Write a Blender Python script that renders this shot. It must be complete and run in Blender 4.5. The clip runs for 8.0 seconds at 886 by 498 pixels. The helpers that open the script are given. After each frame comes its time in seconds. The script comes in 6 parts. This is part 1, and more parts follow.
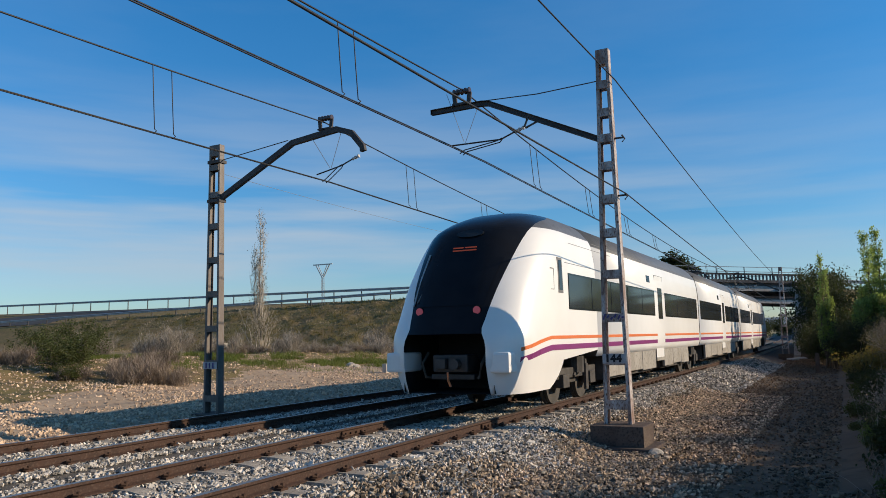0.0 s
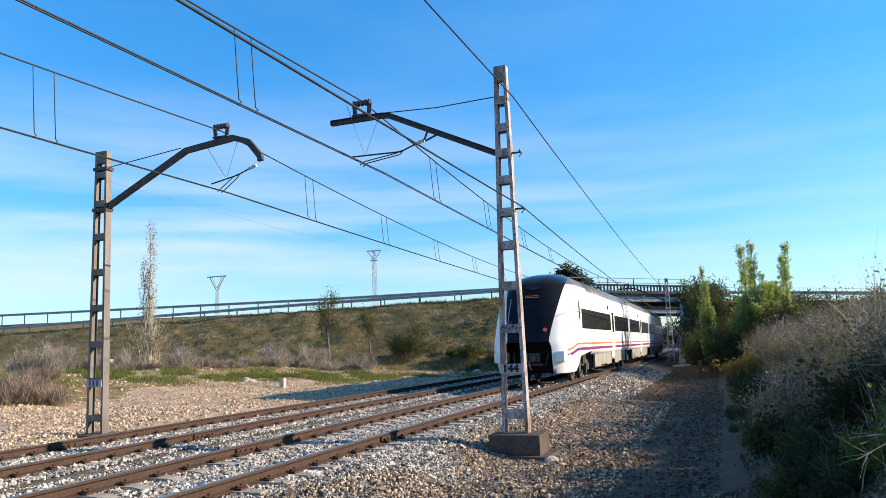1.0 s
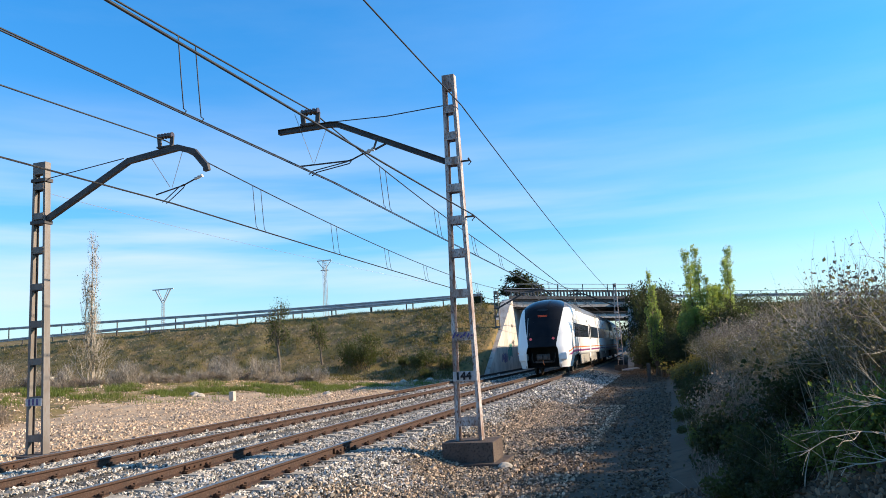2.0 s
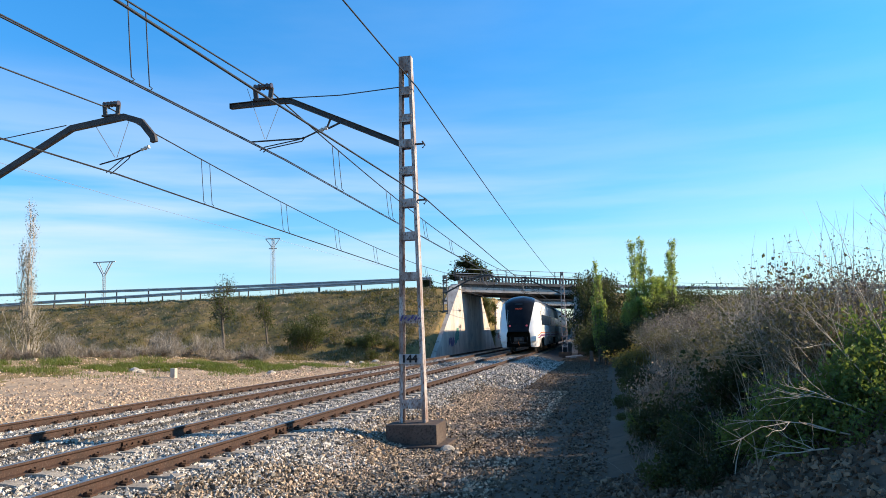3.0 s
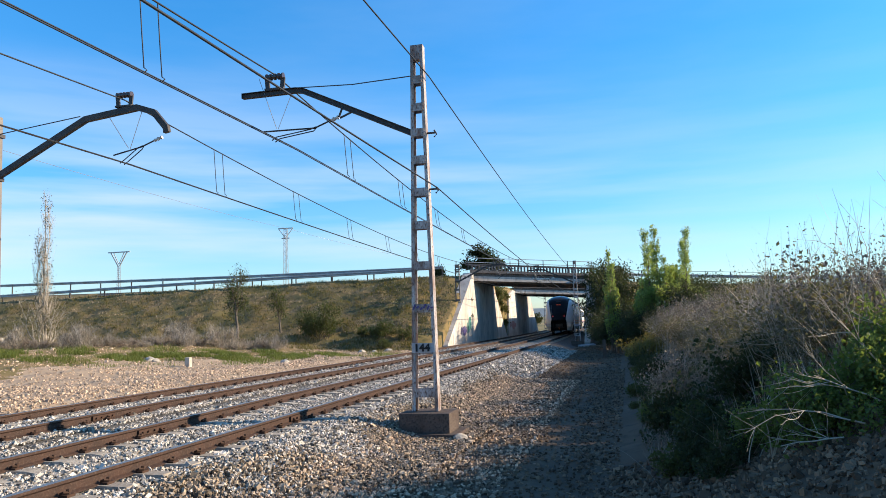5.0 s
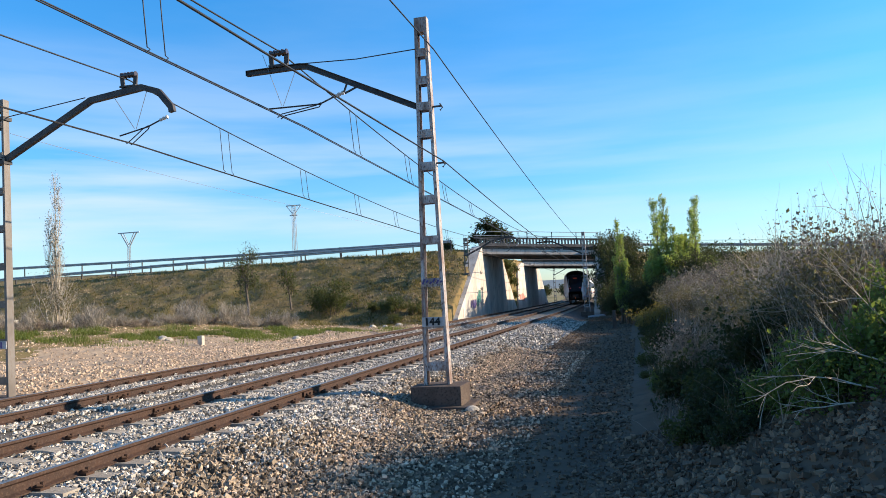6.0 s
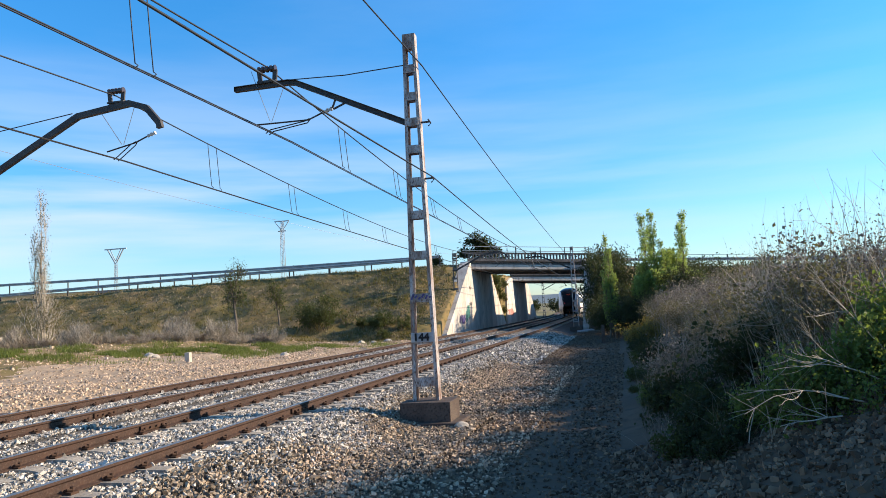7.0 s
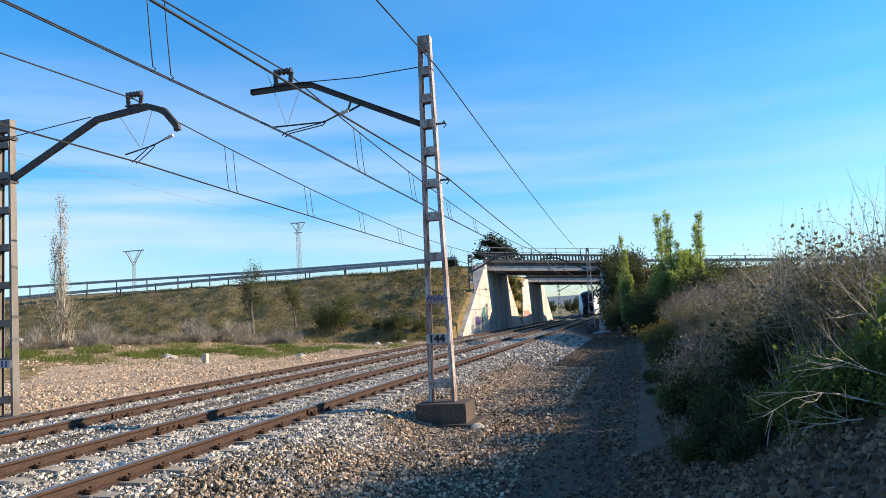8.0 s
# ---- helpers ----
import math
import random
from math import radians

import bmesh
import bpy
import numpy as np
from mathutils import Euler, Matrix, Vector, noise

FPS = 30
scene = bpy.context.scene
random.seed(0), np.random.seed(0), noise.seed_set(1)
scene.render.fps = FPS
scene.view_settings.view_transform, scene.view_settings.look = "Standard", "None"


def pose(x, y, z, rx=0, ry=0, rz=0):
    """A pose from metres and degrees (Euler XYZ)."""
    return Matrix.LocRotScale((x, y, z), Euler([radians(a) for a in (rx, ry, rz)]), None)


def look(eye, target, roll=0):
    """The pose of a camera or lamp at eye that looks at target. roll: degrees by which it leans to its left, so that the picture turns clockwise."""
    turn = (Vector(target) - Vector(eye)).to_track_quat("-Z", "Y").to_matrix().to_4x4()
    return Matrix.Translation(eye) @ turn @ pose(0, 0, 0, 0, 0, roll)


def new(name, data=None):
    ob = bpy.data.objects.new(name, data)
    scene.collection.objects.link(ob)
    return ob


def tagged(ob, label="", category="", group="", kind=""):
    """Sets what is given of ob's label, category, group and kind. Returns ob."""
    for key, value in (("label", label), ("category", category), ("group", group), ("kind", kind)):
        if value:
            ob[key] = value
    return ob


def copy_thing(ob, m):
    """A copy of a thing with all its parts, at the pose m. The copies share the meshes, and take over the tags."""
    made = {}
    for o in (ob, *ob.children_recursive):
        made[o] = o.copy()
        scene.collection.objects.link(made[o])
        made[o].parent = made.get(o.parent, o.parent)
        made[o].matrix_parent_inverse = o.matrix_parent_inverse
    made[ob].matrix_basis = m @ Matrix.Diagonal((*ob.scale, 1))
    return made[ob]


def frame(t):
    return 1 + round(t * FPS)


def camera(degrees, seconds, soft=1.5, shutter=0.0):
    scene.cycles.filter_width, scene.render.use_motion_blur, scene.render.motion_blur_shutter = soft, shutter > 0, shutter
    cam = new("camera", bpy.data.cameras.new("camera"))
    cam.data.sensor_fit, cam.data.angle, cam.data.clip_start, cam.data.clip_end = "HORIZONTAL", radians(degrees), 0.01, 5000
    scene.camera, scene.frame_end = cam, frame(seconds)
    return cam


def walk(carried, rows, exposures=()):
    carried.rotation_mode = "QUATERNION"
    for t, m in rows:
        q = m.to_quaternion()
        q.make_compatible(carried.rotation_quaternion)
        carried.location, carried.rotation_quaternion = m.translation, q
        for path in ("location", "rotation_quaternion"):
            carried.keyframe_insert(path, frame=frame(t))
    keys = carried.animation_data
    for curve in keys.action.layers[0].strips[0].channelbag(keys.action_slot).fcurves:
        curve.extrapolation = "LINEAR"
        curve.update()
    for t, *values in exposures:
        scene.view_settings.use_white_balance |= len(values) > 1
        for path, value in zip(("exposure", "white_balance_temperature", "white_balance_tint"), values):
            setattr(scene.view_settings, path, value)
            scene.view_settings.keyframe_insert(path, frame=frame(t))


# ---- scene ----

cam = camera(61.0, 8.0, soft=0.75)
PATH = [
    (0.0, pose(0, 0, 1.49, 96.52, 1.16, 27.99)),
    (0.2, pose(0, 0, 1.49, 97.78, 0.80, 24.65)),
    (0.5, pose(0, 0, 1.49, 98.46, 1.23, 22.58)),
    (0.7, pose(0, 0, 1.49, 97.97, 1.80, 21.60)),
    (1.0, pose(0, 0, 1.49, 97.22, 1.92, 20.41)),
    (1.5, pose(0, 0, 1.49, 97.01, 2.70, 19.16)),
    (2.0, pose(0, 0, 1.49, 97.70, 3.22, 16.81)),
    (2.2, pose(0, 0, 1.49, 97.32, 2.86, 14.84)),
    (3.3, pose(0, 0, 1.49, 96.19, 1.56, 12.77)),
    (3.5, pose(0, 0, 1.49, 96.18, 1.54, 12.84)),
    (4.0, pose(0, 0, 1.49, 95.86, 1.37, 13.50)),
    (4.2, pose(0, 0, 1.49, 95.81, 1.44, 13.34)),
    (5.3, pose(0, 0, 1.49, 95.40, 1.73, 13.84)),
    (5.5, pose(0, 0, 1.49, 95.35, 1.48, 13.42)),
    (5.8, pose(0, 0, 1.49, 94.19, 2.03, 13.92)),
    (6.0, pose(0, 0, 1.49, 93.51, 2.80, 14.48)),
    (6.5, pose(0, 0, 1.49, 94.23, 3.15, 14.00)),
    (7.0, pose(0, 0, 1.49, 94.63, 3.05, 13.64)),
    (7.5, pose(0, 0, 1.49, 94.86, 2.88, 13.54)),
    (8.0, pose(0, 0, 1.49, 94.80, 3.03, 14.82)),
]
EXPOSURE = [(0.0, 0.0), (0.4, 0.4), (0.8, 0.74), (1.2, 0.82), (8.0, 0.76)]
walk(cam, PATH, EXPOSURE)

# ---- daylight: a low sun ahead and to the right ----
SUN_AZ, SUN_EL = 69.5, 22.0
to_sun = Vector((math.sin(radians(SUN_AZ)) * math.cos(radians(SUN_EL)),
                 math.cos(radians(SUN_AZ)) * math.cos(radians(SUN_EL)), math.sin(radians(SUN_EL))))
sun = new("sun", bpy.data.lights.new("sun", "SUN"))
sun.data.energy, sun.data.angle, sun.data.color = 5.0, radians(0.53), (1.0, 0.82, 0.60)
sun.matrix_world = look(to_sun * 50, (0, 0, 0))

world = bpy.data.worlds.new("sky")
scene.world = world
world.use_nodes = True


def sky_nodes():
    nt = world.node_tree
    nt.nodes.clear()
    L = nt.links.new
    out = nt.nodes.new("ShaderNodeOutputWorld")
    bg = nt.nodes.new("ShaderNodeBackground")
    bg.inputs["Strength"].default_value = 0.105
    sky = nt.nodes.new("ShaderNodeTexSky")
    sky.sky_type, sky.sun_disc = "NISHITA", False
    sky.sun_elevation, sky.sun_rotation = radians(SUN_EL), radians(SUN_AZ)
    sky.air_density, sky.dust_density, sky.ozone_density = 1.0, 0.3, 2.5
    # thin streaks of high cloud over the whole sky
    co = nt.nodes.new("ShaderNodeTexCoord")
    mp = nt.nodes.new("ShaderNodeMapping")
    mp.inputs["Scale"].default_value = (1.3, 1.3, 6.0)
    mp.inputs["Rotation"].default_value = (0.08, 0.12, 0.4)
    n = nt.nodes.new("ShaderNodeTexNoise")
    n.inputs["Scale"].default_value, n.inputs["Detail"].default_value = 1.7, 7
    n.inputs["Roughness"].default_value = 0.55
    ramp = nt.nodes.new("ShaderNodeValToRGB")
    ramp.color_ramp.elements[0].position, ramp.color_ramp.elements[1].position = 0.44, 0.92
    mul = nt.nodes.new("ShaderNodeMath")
    mul.operation = "MULTIPLY"
    mul.inputs[1].default_value = 0.11
    mix = nt.nodes.new("ShaderNodeMixRGB")
    mix.inputs[2].default_value = (4.7, 5.3, 6.0, 1)
    L(co.outputs["Generated"], mp.inputs["Vector"])
    L(mp.outputs["Vector"], n.inputs["Vector"])
    L(n.outputs["Fac"], ramp.inputs["Fac"])
    L(ramp.outputs["Color"], mul.inputs[0])
    # a soft bank of cloud low over the horizon
    sep = nt.nodes.new("ShaderNodeSeparateXYZ")
    rise = nt.nodes.new("ShaderNodeValToRGB")
    e = rise.color_ramp.elements
    e[0].position, e[0].color = 0.0, (0.12, 0.12, 0.12, 1)
    e[1].position, e[1].color = 0.34, (0, 0, 0, 1)
    for pos, v in ((0.05, 0.25), (0.10, 0.8), (0.16, 1.0), (0.22, 0.45)):
        k = e.new(pos)
        k.color = (v, v, v, 1)
    mp2 = nt.nodes.new("ShaderNodeMapping")
    mp2.inputs["Scale"].default_value = (1.0, 1.0, 11.0)
    mp2.inputs["Location"].default_value = (0.35, 1.1, 0.2)
    n2 = nt.nodes.new("ShaderNodeTexNoise")
    n2.inputs["Scale"].default_value, n2.inputs["Detail"].default_value = 1.9, 5
    ramp2 = nt.nodes.new("ShaderNodeValToRGB")
    ramp2.color_ramp.elements[0].position, ramp2.color_ramp.elements[1].position = 0.36, 0.64
    low = nt.nodes.new("ShaderNodeMath")
    low.operation = "MULTIPLY"
    both = nt.nodes.new("ShaderNodeMath")
    both.operation, both.use_clamp = "MULTIPLY_ADD", True
    both.inputs[1].default_value = 0.8
    L(co.outputs["Generated"], sep.inputs[0])
    L(sep.outputs["Z"], rise.inputs["Fac"])
    L(co.outputs["Generated"], mp2.inputs["Vector"])
    L(mp2.outputs["Vector"], n2.inputs["Vector"])
    L(n2.outputs["Fac"], ramp2.inputs["Fac"])
    L(ramp2.outputs["Color"], low.inputs[0])
    L(rise.outputs["Color"], low.inputs[1])
    # the bank is thickest towards the west
    west = nt.nodes.new("ShaderNodeMapRange")
    for sock, v in (("From Min", 0.15), ("From Max", -0.45), ("To Min", 0.3), ("To Max", 1.0)):
        west.inputs[sock].default_value = v
    drawn = nt.nodes.new("ShaderNodeMath")
    drawn.operation = "MULTIPLY"
    L(sep.outputs["X"], west.inputs["Value"])
    L(low.outputs[0], drawn.inputs[0])
    L(west.outputs["Result"], drawn.inputs[1])
    L(drawn.outputs[0], both.inputs[0])
    L(mul.outputs[0], both.inputs[2])
    L(both.outputs[0], mix.inputs[0])
    deep = nt.nodes.new("ShaderNodeHueSaturation")
    deep.inputs["Saturation"].default_value = 1.2
    L(sky.outputs["Color"], deep.inputs["Color"])
    tint = nt.nodes.new("ShaderNodeMixRGB")
    tint.blend_type = "MULTIPLY"
    tint.inputs[0].default_value = 1.0
    hue = nt.nodes.new("ShaderNodeValToRGB")
    e = hue.color_ramp.elements
    e[0].position, e[0].color = 0.0, (0.80, 0.93, 1.19, 1)
    e[1].position, e[1].color = 0.42, (0.49, 1.24, 1.54, 1)
    k = e.new(0.17)
    k.color = (0.62, 1.05, 1.31, 1)
    k = e.new(0.54)
    k.color = (0.50, 1.28, 1.58, 1)
    k = e.new(0.72)
    k.color = (0.95, 1.0, 1.05, 1)
    L(sep.outputs["Z"], hue.inputs["Fac"])
    L(hue.outputs["Color"], tint.inputs[2])
    L(deep.outputs["Color"], tint.inputs[1])
    L(tint.outputs["Color"], mix.inputs[1])
    L(mix.outputs["Color"], bg.inputs["Color"])
    L(bg.outputs["Background"], out.inputs["Surface"])


sky_nodes()


# ---- materials ----
def mat(name, a, b=None, scale=8.0, rough=0.8, metal=0.0, bump=0.0, fine=0.0, c=None, per_object=0.0, per_island=0.0,
        spec=0.3, stretch=None, emit=None, lo=0.35, hi=0.65):
    """Two colours mixed by coarse noise, a third by fine noise, with relief."""
    m = bpy.data.materials.new(name)
    m.use_nodes = True
    nt = m.node_tree
    L = nt.links.new
    p = nt.nodes["Principled BSDF"]
    p.inputs["Roughness"].default_value, p.inputs["Metallic"].default_value = rough, metal
    p.inputs["Specular IOR Level"].default_value = spec
    b = b or tuple(v * 0.8 for v in a)
    co = nt.nodes.new("ShaderNodeTexCoord")
    src = co.outputs["Object"]
    if stretch:
        mp = nt.nodes.new("ShaderNodeMapping")
        mp.inputs["Scale"].default_value = stretch
        L(src, mp.inputs["Vector"])
        src = mp.outputs["Vector"]
    n = nt.nodes.new("ShaderNodeTexNoise")
    n.inputs["Scale"].default_value, n.inputs["Detail"].default_value = scale, 6
    L(src, n.inputs["Vector"])
    r = nt.nodes.new("ShaderNodeValToRGB")
    r.color_ramp.elements[0].position, r.color_ramp.elements[1].position = lo, hi
    r.color_ramp.elements[0].color, r.color_ramp.elements[1].color = (*a, 1), (*b, 1)
    L(n.outputs["Fac"], r.inputs["Fac"])
    col = r.outputs["Color"]
    n2 = nt.nodes.new("ShaderNodeTexNoise")
    n2.inputs["Scale"].default_value, n2.inputs["Detail"].default_value = scale * 7, 4
    L(src, n2.inputs["Vector"])
    if c:
        r2 = nt.nodes.new("ShaderNodeValToRGB")
        r2.color_ramp.elements[0].position, r2.color_ramp.elements[1].position = 0.52, 0.68
        mx = nt.nodes.new("ShaderNodeMixRGB")
        mx.inputs[2].default_value = (*c, 1)
        L(n2.outputs["Fac"], r2.inputs["Fac"])
        L(r2.outputs["Color"], mx.inputs[0])
        L(col, mx.inputs[1])
        col = mx.outputs["Color"]
    for amount, node, sock in ((per_object, "ShaderNodeObjectInfo", "Random"), (per_island, "ShaderNodeNewGeometry", "Random Per Island")):
        if amount:
            info = nt.nodes.new(node)
            mr = nt.nodes.new("ShaderNodeMapRange")
            mr.inputs["To Min"].default_value, mr.inputs["To Max"].default_value = 1 - amount, 1 + amount
            L(info.outputs[sock], mr.inputs["Value"])
            hsv = nt.nodes.new("ShaderNodeHueSaturation")
            L(mr.outputs["Result"], hsv.inputs["Value"])
            L(col, hsv.inputs["Color"])
            col = hsv.outputs["Color"]
    L(col, p.inputs["Base Color"])
    if bump:
        bp = nt.nodes.new("ShaderNodeBump")
        bp.inputs["Strength"].default_value, bp.inputs["Distance"].default_value = bump, 0.02
        L(n2.outputs["Fac"], bp.inputs["Height"])
        L(bp.outputs["Normal"], p.inputs["Normal"])
    if emit:
        p.inputs["Emission Color"].default_value, p.inputs["Emission Strength"].default_value = (*emit[:3], 1), emit[3]
    return m


def leaf_mat(name, a, b, per_island=0.35, through_light=0.3):
    m = mat(name, a, b, scale=1.5, rough=0.6, per_island=per_island, spec=0.2)
    nt = m.node_tree
    p = nt.nodes["Principled BSDF"]
    tr = nt.nodes.new("ShaderNodeBsdfTranslucent")
    tr.inputs["Color"].default_value = (a[0] * 1.6, a[1] * 1.6, a[2] * 0.9, 1)
    mx = nt.nodes.new("ShaderNodeMixShader")
    mx.inputs[0].default_value = through_light
    nt.links.new(p.outputs[0], mx.inputs[1])
    nt.links.new(tr.outputs[0], mx.inputs[2])
    nt.links.new(mx.outputs[0], nt.nodes["Material Output"].inputs["Surface"])
    return m


